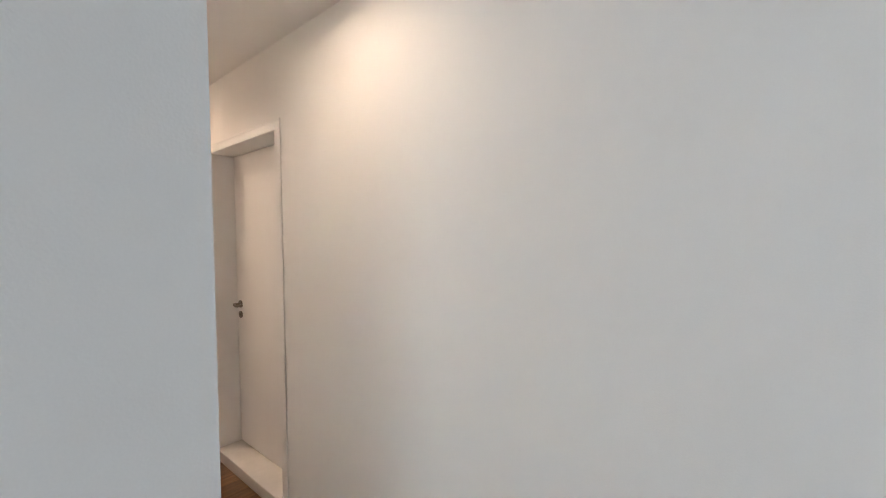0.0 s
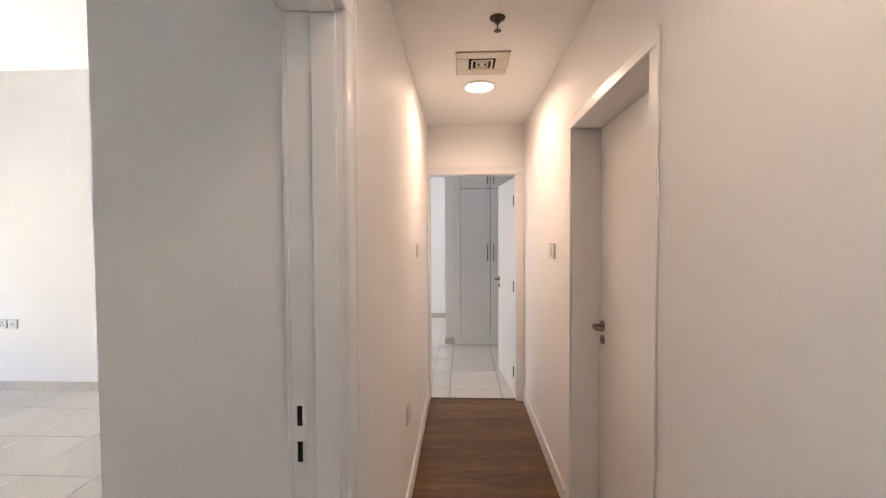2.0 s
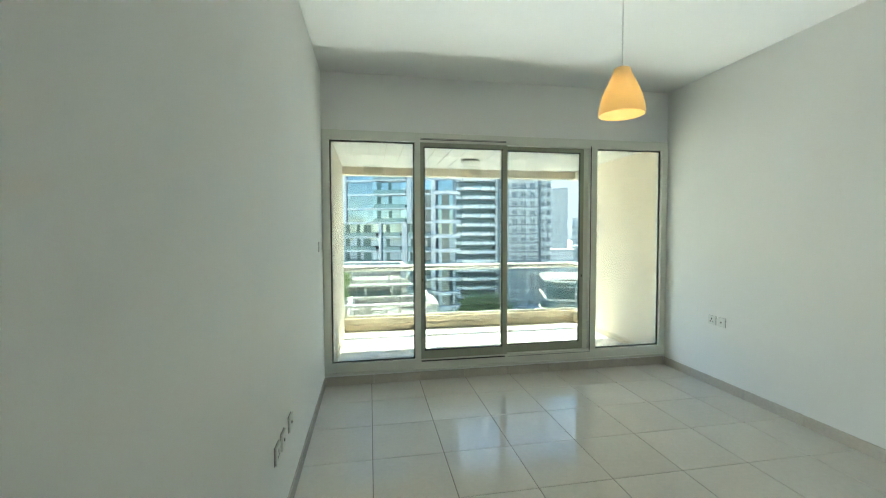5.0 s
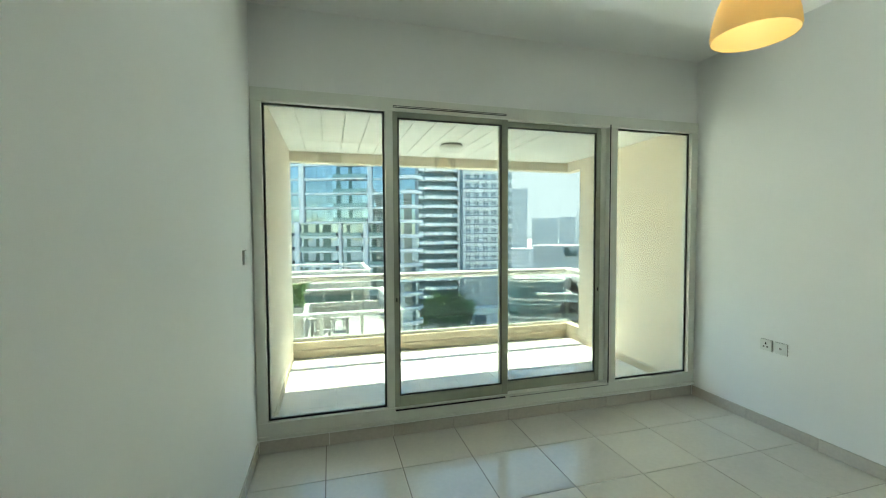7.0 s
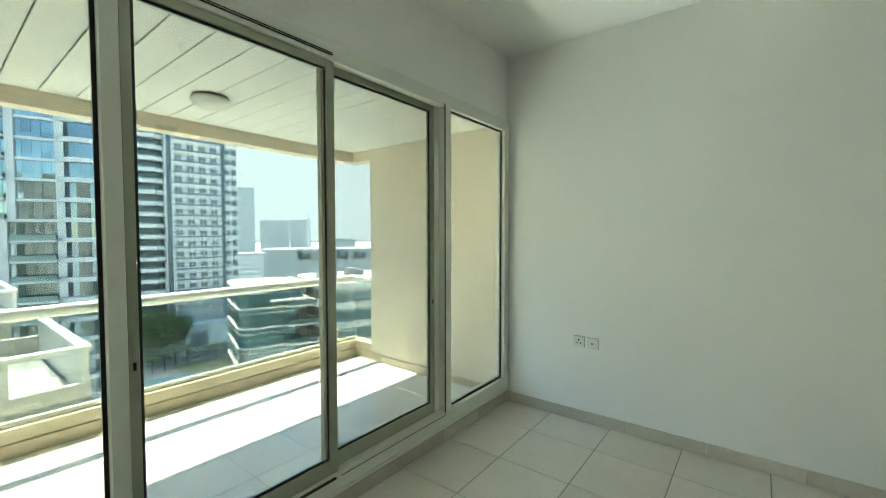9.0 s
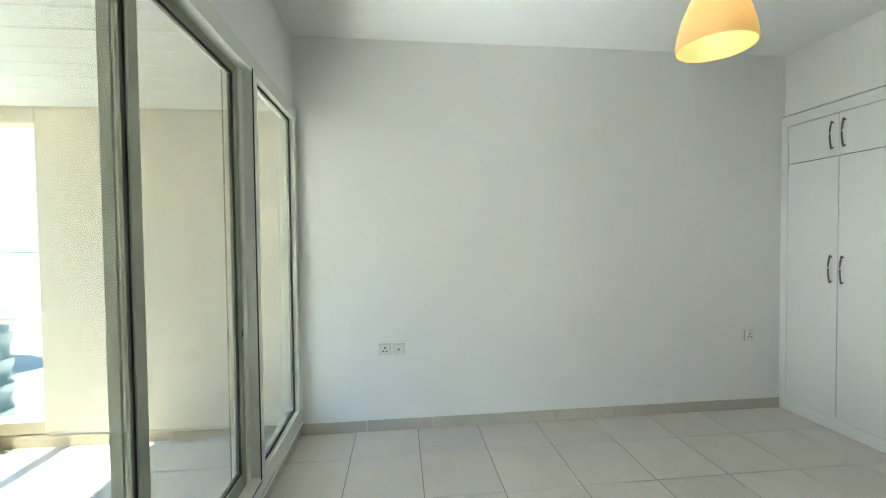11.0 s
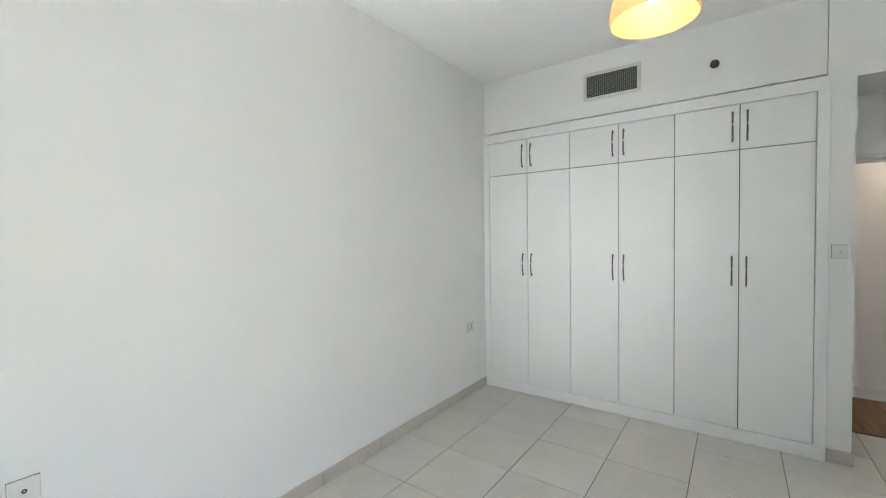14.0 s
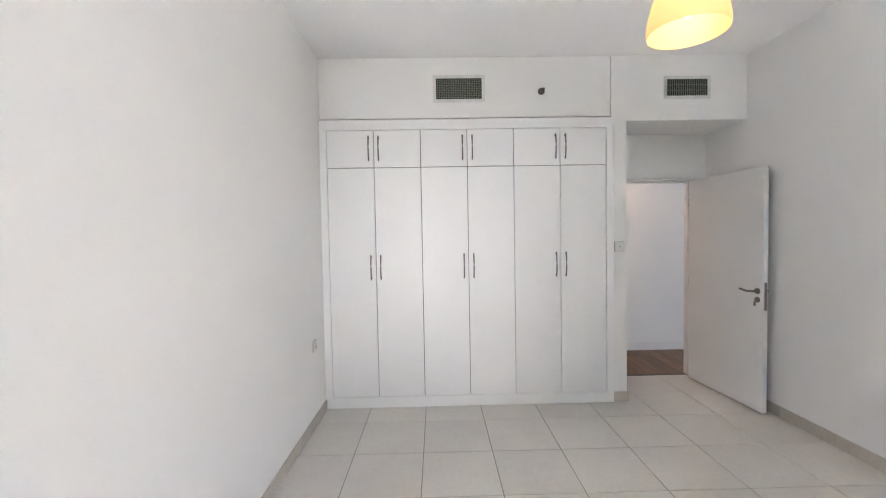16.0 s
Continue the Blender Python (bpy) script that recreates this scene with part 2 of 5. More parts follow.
SHADE = shade_mat("yellow_shade", (0.94, 0.77, 0.46))
BULB = glow_mat("lit_bulb", (1.0, 0.84, 0.58), 0.25)
LAMPON = glow_mat("lit_lens", (1.0, 0.86, 0.70), 0.5)
DOME = mat("opal_glass", (0.74, 0.74, 0.71), rough=0.25, stain=0.03)

# ---- builders ----


def bm_box(bm, a, b, bevel=0.0, seg=1):
    """A box between two corners, with rounded edges."""
    lo, hi = [min(p, q) for p, q in zip(a, b)], [max(p, q) for p, q in zip(a, b)]
    vs = [bm.verts.new((x, y, z)) for z in (lo[2], hi[2]) for y in (lo[1], hi[1]) for x in (lo[0], hi[0])]
    fs = [bm.faces.new([vs[i] for i in q]) for q in ((0, 2, 3, 1), (4, 5, 7, 6), (0, 1, 5, 4), (2, 6, 7, 3), (0, 4, 6, 2), (1, 3, 7, 5))]
    if bevel:
        es = list({e for f in fs for e in f.edges})
        bmesh.ops.bevel(bm, geom=es, offset=bevel, segments=seg, affect="EDGES", profile=0.5)
    return bm


def boxes(*pairs, bevel=0.0, seg=1):
    bm = bmesh.new()
    for a, b in pairs:
        bm_box(bm, a, b, bevel, seg)
    return bm


def bm_rod(bm, p, q, r, n=12, r2=None):
    """A rod from p to q, tapering to r2."""
    p, q = Vector(p), Vector(q)
    d = q - p
    m = Matrix.Translation((p + q) / 2) @ d.to_track_quat("Z", "Y").to_matrix().to_4x4()
    bmesh.ops.create_cone(bm, cap_ends=True, segments=n, radius1=r, radius2=r if r2 is None else r2, depth=d.length, matrix=m)
    return bm


def bm_lathe(bm, profile, n=32, at=(0, 0, 0), axis="Z"):
    """A turned body from (radius, height) pairs."""
    rings = []
    for r, h in profile:
        ring = []
        for k in range(n):
            c, s = math.cos(2 * math.pi * k / n) * r, math.sin(2 * math.pi * k / n) * r
            v = {"Z": (c, s, h), "Y": (c, h, s), "X": (h, c, s)}[axis]
            ring.append(bm.verts.new(Vector(v) + Vector(at)))
        rings.append(ring)
    for r0, r1 in zip(rings, rings[1:]):
        for k in range(n):
            bm.faces.new((r0[k], r0[(k + 1) % n], r1[(k + 1) % n], r1[k]))
    return bm


def bm_tube(bm, pts, r, n=8):
    """A bent rod through points."""
    pts = [Vector(p) for p in pts]
    rings = []
    for i, p in enumerate(pts):
        d = (pts[min(i + 1, len(pts) - 1)] - pts[max(i - 1, 0)]).normalized()
        m = d.to_track_quat("Z", "Y").to_matrix()
        rings.append([bm.verts.new(p + m @ Vector((math.cos(2 * math.pi * k / n) * r, math.sin(2 * math.pi * k / n) * r, 0))) for k in range(n)])
    for r0, r1 in zip(rings, rings[1:]):
        for k in range(n):
            bm.faces.new((r0[k], r0[(k + 1) % n], r1[(k + 1) % n], r1[k]))
    bm.faces.new(rings[0][::-1]), bm.faces.new(rings[-1])
    return bm


def mesh_of(name, bm, material, smooth=False):
    me = bpy.data.meshes.new(name)
    bmesh.ops.recalc_face_normals(bm, faces=bm.faces)
    bm.to_mesh(me)
    bm.free()
    me.materials.append(material)
    if smooth:
        me.shade_smooth()
        me.set_sharp_from_angle(angle=radians(40))
    return me


def part(name, bm, material, parent, label="", smooth=False):
    """One mesh object under a thing or a part."""
    ob = new(name, mesh_of(name, bm, material, smooth))
    ob.parent = parent
    return tagged(ob, label)


def thing(name, at, label, category, group="", kind="", turn=0.0):
    """An empty at the base of a thing; its parts are built round it."""
    ob = new(name)
    ob.empty_display_size = 0.1
    ob.matrix_basis = pose(*at, 0, 0, turn)
    return tagged(ob, label, category, group, kind)


def solid(name, bm, material, label, category, kind="structure", smooth=False):
    return tagged(new(name, mesh_of(name, bm, material, smooth)), label, category, kind=kind)


def wall(name, axis, p0, p1, u0, u1, z0, z1, holes=(), material=None, label="white painted plaster wall", category="wall"):
    """A thick wall along an axis with openings (u0, u1, z0, z1) cut right through it."""
    us = sorted({u0, u1, *[h[i] for h in holes for i in (0, 1)]})
    zs = sorted({z0, z1, *[h[i] for h in holes for i in (2, 3)]})
    us, zs = [u for u in us if u0 <= u <= u1], [z for z in zs if z0 <= z <= z1]

    def full(i, j):
        if not (0 <= i < len(us) - 1 and 0 <= j < len(zs) - 1):
            return False
        u, z = (us[i] + us[i + 1]) / 2, (zs[j] + zs[j + 1]) / 2
        return not any(h[0] < u < h[1] and h[2] < z < h[3] for h in holes)
    bm = bmesh.new()
    P = (lambda u, p, z: (u, p, z)) if axis == "x" else (lambda u, p, z: (p, u, z))

    def quad(*c):
        bm.faces.new([bm.verts.new(P(*k)) for k in c])
    for i in range(len(us) - 1):
        for j in range(len(zs) - 1):
            if not full(i, j):
                continue
            a, b, c, d = us[i], us[i + 1], zs[j], zs[j + 1]
            quad((a, p0, c), (b, p0, c), (b, p0, d), (a, p0, d))
            quad((a, p1, c), (b, p1, c), (b, p1, d), (a, p1, d))
            for ok, e in ((full(i - 1, j), a), (full(i + 1, j), b)):
                if not ok:
                    quad((e, p0, c), (e, p1, c), (e, p1, d), (e, p0, d))
            for ok, e in ((full(i, j - 1), c), (full(i, j + 1), d)):
                if not ok:
                    quad((a, p0, e), (b, p0, e), (b, p1, e), (a, p1, e))
    bmesh.ops.remove_doubles(bm, verts=bm.verts, dist=0.0005)
    return solid(name, bm, material or PAINT, label, category)


# ---- the plan ----
XW, XE, YN = 0.153, 3.958, 5.19          # bedroom: west, east and window walls
CEIL_Z = 3.10                            # bedroom ceiling
YC, YS = 0.32, -0.55                     # corridor walls
YD = 0.462                               # bedroom side of the corridor wall
YW = 1.035                               # wardrobe front
XA = 1.236                               # side of the door recess
XEND = 3.846                             # corridor's end wall
D1 = (0.283, 1.205)                      # bedroom door opening
D2 = (1.44, 2.31)                        # door in the corridor's other wall
D3 = (-0.47, 0.30)                       # door at the corridor's end
BY, BF = 5.31, 7.30                      # balcony: window side and kerb
BXW, BXE = 0.215, 3.945
BZ, BCEIL = 0.03, 2.52

# ---- walls, ceilings ----
wall("wall_west", "y", -0.07, XW, YC - 0.014, 5.31, 0, CEIL_Z)
wall("wall_east", "y", XE, XE + 0.12, YD, 5.31, 0, CEIL_Z)
wall("wall_corridor", "x", YC, YD, XW, XEND, 0, CEIL_Z, [(D1[0] - 0.03, D1[1] + 0.03, -1, 2.09)])
wall("wall_south", "x", YS - 0.20, YS, -6.0, XEND + 0.13, 0, CEIL_Z, [(D2[0] - 0.03, D2[1] + 0.03, -1, 2.07)])
wall("wall_corridor_end", "y", XEND, XEND + 0.13, YS, YC, 0, CEIL_Z, [(D3[0] - 0.03, D3[1] + 0.03, -1, 2.07)])
wall("wall_window", "x", YN, BY, XW, XE, 0, CEIL_Z, [(XW + 0.004, XE - 0.004, 0.115, 2.545)])
wall("wall_wardrobe_pier", "y", XA, 1.36, YD, 1.012, 0, 2.527)
# closing walls behind the shut door, round the living room and the second bedroom
wall("wall_bathroom", "x", YS - 1.5, YS - 1.4, 1.0, 3.0, 0, CEIL_Z)
wall("wall_bathroom_side", "y", 0.95, 1.0, YS - 1.4, YS - 0.20, 0, CEIL_Z)
wall("wall_bathroom_far", "y", 3.0, 3.05, YS - 1.4, YS - 0.20, 0, CEIL_Z)
wall("wall_living_west", "y", -6.12, -6.0, -0.7, 5.5, 0, CEIL_Z)
wall("wall_living_north", "x", 5.5, 5.62, -6.0, -0.07, 0, CEIL_Z)
wall("wall_second_north", "x", 4.2, 4.3, XE + 0.12, 7.7, 0, CEIL_Z)
wall("wall_second_south", "x", -1.75, -1.65, XEND + 0.13, 6.4, 0, CEIL_Z)
wall("wall_second_east", "y", 7.58, 7.68, 0.235, 4.2, 0, CEIL_Z)
wall("wall_second_pier", "x", 0.11, 0.235, 5.77, 7.68, 0, CEIL_Z)
wall("wall_second_west", "y", XEND, XEND + 0.13, -1.65, YS - 0.20, 0, CEIL_Z)

solid("ceiling", boxes(((XW, YD, CEIL_Z), (XE, YN, CEIL_Z + 0.1))), CEIL, "white painted bedroom ceiling", "ceiling")
solid("ceiling_corridor", boxes(((-6.0, YS, HALL_Z), (XEND, YC, HALL_Z + 0.06))), CEIL, "white painted low corridor ceiling", "ceiling")
solid("ceiling_living", boxes(((-6.0, YC, CEIL_Z), (-0.07, 5.5, CEIL_Z + 0.1))), CEIL, "white painted living room ceiling", "ceiling")
solid("ceiling_second", boxes(((XEND + 0.13, -1.65, CEIL_Z), (7.6, 4.2, CEIL_Z + 0.1))), CEIL, "white painted second bedroom ceiling", "ceiling")
solid("wall_bulkhead_wardrobe", boxes(((1.378, YD, 2.574), (XE, 1.004, CEIL_Z))), PAINT, "white painted bulkhead over the wardrobe", "wall")
solid("wall_bulkhead_recess", boxes(((XW, YD, 2.527), (1.374, 1.012, CEIL_Z))), PAINT, "white painted bulkhead over the door recess", "wall")

# ---- window wall: frame, panes, sliding sashes ----
win = thing("window_1", (2.055, YN, 0.115), "white aluminium balcony window with two sliding sashes", "window", kind="structure")
WO = Vector((2.055, YN, 0.115))


def wbox(*pairs, bevel=0.003):
    return boxes(*[(Vector(a) - WO, Vector(b) - WO) for a, b in pairs], bevel=bevel)


part("window_frame", wbox(((0.158, 5.165, 2.446), (3.953, 5.27, 2.54)), ((0.158, 5.165, 0.118), (3.953, 5.27, 0.225)), ((0.158, 5.166, 0.225), (0.228, 5.269, 2.446)),
                          ((3.878, 5.166, 0.225), (3.953, 5.269, 2.446)), ((1.064, 5.166, 0.225), (1.122, 5.269, 2.446)), ((3.005, 5.166, 0.225), (3.08, 5.269, 2.446))), ALU, win)
for a, b in (((1.124, 5.158, 2.4705), (2.030, 5.1645, 2.4755)), ((1.124, 5.158, 2.482), (2.030, 5.1645, 2.485)), ((1.124, 5.150, 0.203), (2.020, 5.1645, 0.212)), ((2.060, 5.160, 0.200), (3.010, 5.1645, 0.203))):
    part("track", wbox((a, b), bevel=0.0008), GASKET, win, "dark sliding track")
part("jamb_gap", wbox(((2.999, 5.160, 0.216), (3.007, 5.1655, 2.464)), bevel=0.0005), GASKET, win, "black gap beside the sliding sash")
part("window_sill", wbox(((0.158, 5.150, 0.112), (3.953, 5.164, 0.135)), bevel=0.004), ALU, win)
for x0, x1 in ((0.228, 1.064), (3.08, 3.878)):
    pane = part("pane", wbox(((x0 + 0.006, 5.212, 0.231), (x1 - 0.006, 5.218, 2.440)), bevel=0), PANE if x0 < 3 else PANE_LIGHT, win, "clear fixed glass pane")
    pane.visible_shadow = False
    g = part("gasket", wbox(((x0, 5.200, 0.225), (x0 + 0.014, 5.211, 2.446)), ((x1 - 0.014, 5.200, 0.225), (x1, 5.211, 2.446)),
                            ((x0 + 0.014, 5.200, 0.225), (x1 - 0.014, 5.211, 0.239)), ((x0 + 0.014, 5.200, 2.432), (x1 - 0.014, 5.211, 2.446)), bevel=0), GASKET, win, "black rubber gasket")
for k, (x0, x1, yy) in enumerate(((1.124, 2.052, 5.178), (2.000, 2.998, 5.224))):
    wdt, wr = (0.052, 0.088) if k else (0.036, 0.052)
    sash = part("sash", wbox(((x0, yy, 0.214), (x0 + wdt, yy + 0.04, 2.468)), ((x1 - wr, yy, 0.214), (x1, yy + 0.04, 2.468)),
                             ((x0 + wdt, yy, 2.405), (x1 - wr, yy + 0.04, 2.468)), ((x0 + wdt, yy, 0.214), (x1 - wr, yy + 0.04, 0.305))), ALUG, win, "grey-green aluminium sliding sash")
    pane = part("pane", wbox(((x0 + wdt, yy + 0.018, 0.305), (x1 - wr, yy + 0.024, 2.405)), bevel=0), PANE_DUSTY if k else PANE, sash, "dusty streaked sliding glass pane" if k else "clear sliding glass pane")
    pane.visible_shadow = False
    part("gasket", wbox(((x0 + wdt, yy + 0.008, 0.305), (x0 + wdt + 0.011, yy + 0.017, 2.405)), ((x1 - wr - 0.011, yy + 0.008, 0.305), (x1 - wr, yy + 0.017, 2.405)),
                        ((x0 + wdt + 0.011, yy + 0.008, 0.305), (x1 - wr - 0.011, yy + 0.017, 0.317)), ((x0 + wdt + 0.011, yy + 0.008, 2.393), (x1 - wr - 0.011, yy + 0.017, 2.405)), bevel=0), GASKET, sash, "black rubber gasket")
    if k:
        part("outer_stile", wbox(((x1 - 0.050, yy - 0.010, 0.216), (x1 - 0.001, yy - 0.001, 2.464)), ((x0 + 0.002, yy - 0.006, 0.216), (x0 + 0.034, yy - 0.001, 2.464)), bevel=0.002), ALU, sash, "pale aluminium stile cover")
    lx = x0 + 0.018 if k == 0 else x1 - 0.070
    part("latch", wbox(((lx - 0.007, yy - 0.004, 1.02), (lx + 0.007, yy, 1.16)), bevel=0.002), ALUG, sash, "recessed sash latch")
    part("latch_slot", wbox(((lx - 0.005, yy - 0.006, 1.03), (lx + 0.005, yy - 0.004, 1.06)), bevel=0), BLACK, sash, "dark latch slot")

# ---- doors ----


def lever(parent, at, way, out, material=STEEL, key=False):
    """Lever handle with a round rose, and a cylinder rose below it. way: along the leaf, out: off its face."""
    at, way, out = Vector(at), Vector(way).normalized(), Vector(out).normalized()
    bm = bmesh.new()
    bm_rod(bm, at, at + out * 0.008, 0.025, 24)
    bm_rod(bm, at + out * 0.006, at + out * 0.05, 0.0095, 12)
    up = Vector((0, 0, 1))
    bm_tube(bm, [at + out * 0.045, at + out * 0.052 + way * 0.02, at + out * 0.055 + way * 0.05 - up * 0.004, at + out * 0.054 + way * 0.08 - up * 0.001,
                 at + out * 0.052 + way * 0.11 + up * 0.006, at + out * 0.050 + way * 0.128 + up * 0.006], 0.0085, 10)
    h = part("door_handle", bm, material, parent, "satin steel lever handle", True)
    bm = bmesh.new()
    c = at - up * 0.072
    bm_rod(bm, c, c + out * 0.007, 0.024, 24)
    bm_rod(bm, c + out * 0.006, c + out * 0.013, 0.010, 14)
    part("lock_rose", bm, material, parent, "round lock cylinder plate", True)
    if key:
        bm = bmesh.new()
        bm_box(bm, c + out * 0.012 - up * 0.004 - way * 0.0012, c + out * 0.032 + up * 0.006 + way * 0.0012)
        bm_box(bm, c + out * 0.026 - up * 0.05 - way * 0.010 * 1, c + out * 0.029 - up * 0.012 + way * 0.010)
        part("key", bm, material, parent, "key hanging in the lock")
    return h


def casing_x(name, y, side, x0, x1, top, w, proud, label, bead=0.008):
    """Flat casing with a bead round an opening in a wall along x."""
    t = thing(name, ((x0 + x1) / 2, y, 0), label, "door frame", kind="structure")
    o = Vector(((x0 + x1) / 2, y, 0))
    s = side
    for nm, a, b in (("jamb_casing", (x0 - w, 0), (x0, top)), ("jamb_casing", (x1, 0), (x1 + w, top)), ("head_casing", (x0 - w, top), (x1 + w, top + w))):
        bm = bmesh.new()
        bm_box(bm, Vector((a[0], y, a[1])) - o, Vector((b[0], y + s * proud, b[1])) - o, 0.003)
        e = 0.012
        if nm == "head_casing":
            bm_box(bm, Vector((a[0] - e * 0.5, y, b[1] - e)) - o, Vector((b[0] + e * 0.5, y + s * (proud + bead), b[1] + 0.004)) - o, 0.004, 2)
        else:
            xo = a[0] if b[0] == x0 else b[0]
            bm_box(bm, Vector((xo - e * 0.6, y, 0)) - o, Vector((xo + e * 0.6, y + s * (proud + bead), top + w - e)) - o, 0.004, 2)
        part(nm, bm, GLOSSW, t)
    return t


# bedroom door: lining, casings, open leaf
casing_x("door_frame_1", YC, -1, D1[0], D1[1], 2.06, 0.07, 0.014, "white painted casing of the open bedroom door")
casing_x("door_frame_2", YD, 1, D1[0], D1[1] - 0.0, 2.06, 0.028, 0.014, "white painted inner casing in the recess")
lin = thing("door_lining", (0.74, 0.385, 0), "white painted door lining with stop and strike plate", "door frame", kind="structure")
LO = Vector((0.74, 0.385, 0))


def lbox(*pairs, bevel=0.002):
    return boxes(*[(Vector(a) - LO, Vector(b) - LO) for a, b in pairs], bevel=bevel)


part("jamb", lbox(((D1[0] - 0.03, YC, 0), (D1[0], YD, 2.06)), ((D1[0], YC + 0.012, 0), (D1[0] + 0.014, YC + 0.075, 2.046))), GLOSSW, lin)
part("jamb", lbox(((D1[1], YC, 0), (D1[1] + 0.03, YD, 2.06)), ((D1[1] - 0.014, YC + 0.012, 0), (D1[1], YC + 0.075, 2.046))), GLOSSW, lin)
part("head", lbox(((D1[0] - 0.03, YC, 2.06), (D1[1] + 0.03, YD, 2.09)), ((D1[0] + 0.014, YC + 0.012, 2.046), (D1[1] - 0.014, YC + 0.075, 2.06))), GLOSSW, lin)
part("strike_plate", lbox(((D1[1] - 0.002, 0.424, 0.87), (D1[1], 0.456, 1.09)), bevel=0.001), GLOSSW, lin, "painted strike plate")
for z0, z1 in ((1.00, 1.052), (0.905, 0.958)):
    part("strike_hole", lbox(((D1[1] - 0.0035, 0.434, z0), (D1[1] - 0.002, 0.447, z1)), bevel=0), BLACK, lin, "dark strike hole")


def leaf(name, at, turn, width, height, label, out, key=False, hinge_side=1, hz=1.025):
    """A flush door leaf, hinged at its origin, that reaches along its own +x; out: the sides with handles."""
    d = thing(name, at, label, "door", kind="structure", turn=turn)
    part("leaf", boxes(((0, -0.04, 0.008), (width, 0, height)), bevel=0.003, seg=2), DOORM, d)
    for s, y in out:
        lever(d, (width - 0.055, y, hz), (-1, 0, 0), (0, s, 0), key=key and s == out[0][0])
    part("lock_plate", boxes(((width - 0.0005, -0.031, 0.87), (width + 0.002, -0.009, 1.10)), bevel=0.0008), STEEL, d, "steel lock edge plate")
    for z in (0.22, 1.02, height - 0.22):
        bm = bmesh.new()
        bm_rod(bm, (-0.006, 0.006 * hinge_side, z - 0.05), (-0.006, 0.006 * hinge_side, z + 0.05), 0.007, 12)
        bm_box(bm, (-0.004, -0.037, z - 0.05), (-0.0005, -0.001, z + 0.05))
        part("hinge", bm, DARKST, d, "dark steel butt hinge", True)
    return d


leaf("door_1", (D1[0] + 0.012, YD + 0.006, 0), 94.5, 0.888, 2.052, "white flush door standing open against the wall", [(-1, -0.04), (1, 0.0)], key=True)

# shut door in the corridor
casing_x("door_frame_3", YS, 1, D2[0], D2[1], 2.04, 0.052, 0.007, "white painted casing of the shut door", bead=0.001)
lin2 = thing("door_lining", (1.875, -0.63, 0), "white painted deep lining of the shut door", "door frame", kind="structure")
LO = Vector((1.875, -0.63, 0))
part("jamb", lbox(((D2[0] - 0.03, YS - 0.195, 0), (D2[0], YS, 2.04))), GLOSSW, lin2)
part("jamb", lbox(((D2[1], YS - 0.195, 0), (D2[1] + 0.03, YS, 2.04))), GLOSSW, lin2)
part("head", lbox(((D2[0] - 0.03, YS - 0.195, 2.04), (D2[1] + 0.03, YS, 2.07))), GLOSSW, lin2)
door2 = leaf("door_2", (D2[0] + 0.003, -0.695, 0.07), 0, D2[1] - D2[0] - 0.006, 1.967, "shut white flush door with lever handle", [(1, 0.0)], hz=0.965)
solid("door_sill", boxes(((D2[0], YS - 0.2, 0), (D2[1], YS + 0.012, 0.075)), bevel=0.005, seg=2), MARBLE, "raised pale marble threshold of the shut door", "threshold")

# door at the corridor's end
t3 = thing("door_frame_4", (XEND, -0.11, 0), "white painted casing at the corridor's end", "door frame", kind="structure")
LO = Vector((XEND, -0.11, 0))
for a, b in (((XEND - 0.014, D3[0] - 0.065, 0), (XEND, D3[0], 2.04)), ((XEND - 0.014, D3[1], 0), (XEND, YC - 0.001, 2.04)), ((XEND - 0.014, D3[0] - 0.065, 2.04), (XEND, YC - 0.001, 2.105))):
    part("casing", lbox((a, b), bevel=0.004), GLOSSW, t3)
part("casing_bead", lbox(((XEND - 0.022, D3[0] - 0.068, 2.094), (XEND - 0.014, YC - 0.001, 2.108)), ((XEND - 0.021, D3[0] - 0.02, 2.04), (XEND - 0.014, YC - 0.001, 2.052))), GLOSSW, t3)
part("jamb", lbox(((XEND, D3[0] - 0.03, 0), (XEND + 0.13, D3[0], 2.04))), GLOSSW, t3)
part("jamb", lbox(((XEND, D3[1], 0), (XEND + 0.13, D3[1] + 0.03, 2.04))), GLOSSW, t3)
part("head", lbox(((XEND, D3[0] - 0.03, 2.04), (XEND + 0.13, D3[1] + 0.03, 2.07))), GLOSSW, t3)
leaf("door_3", (XEND + 0.135, D3[0] - 0.004, 0), 6.5, 0.715, 2.034, "white flush door of the second bedroom standing open", [(1, 0.0), (-1, -0.04)])

# ---- wardrobe ----
wf = thing("trim_wardrobe", (2.6, YW, 0), "white laminate surround of the built-in wardrobe", "wardrobe trim", kind="structure")
WF = Vector((2.6, YW, 0))


def fbox(*pairs, bevel=0.0015):
    return boxes(*[(Vector(a) - WF, Vector(b) - WF) for a, b in pairs], bevel=bevel)


U0, UW = 1.4285, 0.822
part("top_rail", fbox(((1.362, 0.985, 2.468), (XE, YW, 2.556))), LAMIN, wf)
part("plinth", fbox(((1.362, 0.985, 0.0), (XE, YW, 0.096))), LAMIN, wf)
part("stile", fbox(((1.362, 0.985, 0.096), (U0 - 0.002, YW, 2.468))), LAMIN, wf)
part("stile", fbox(((U0 + 3 * UW + 0.002, 0.985, 0.096), (XE, YW, 2.468))), LAMIN, wf)


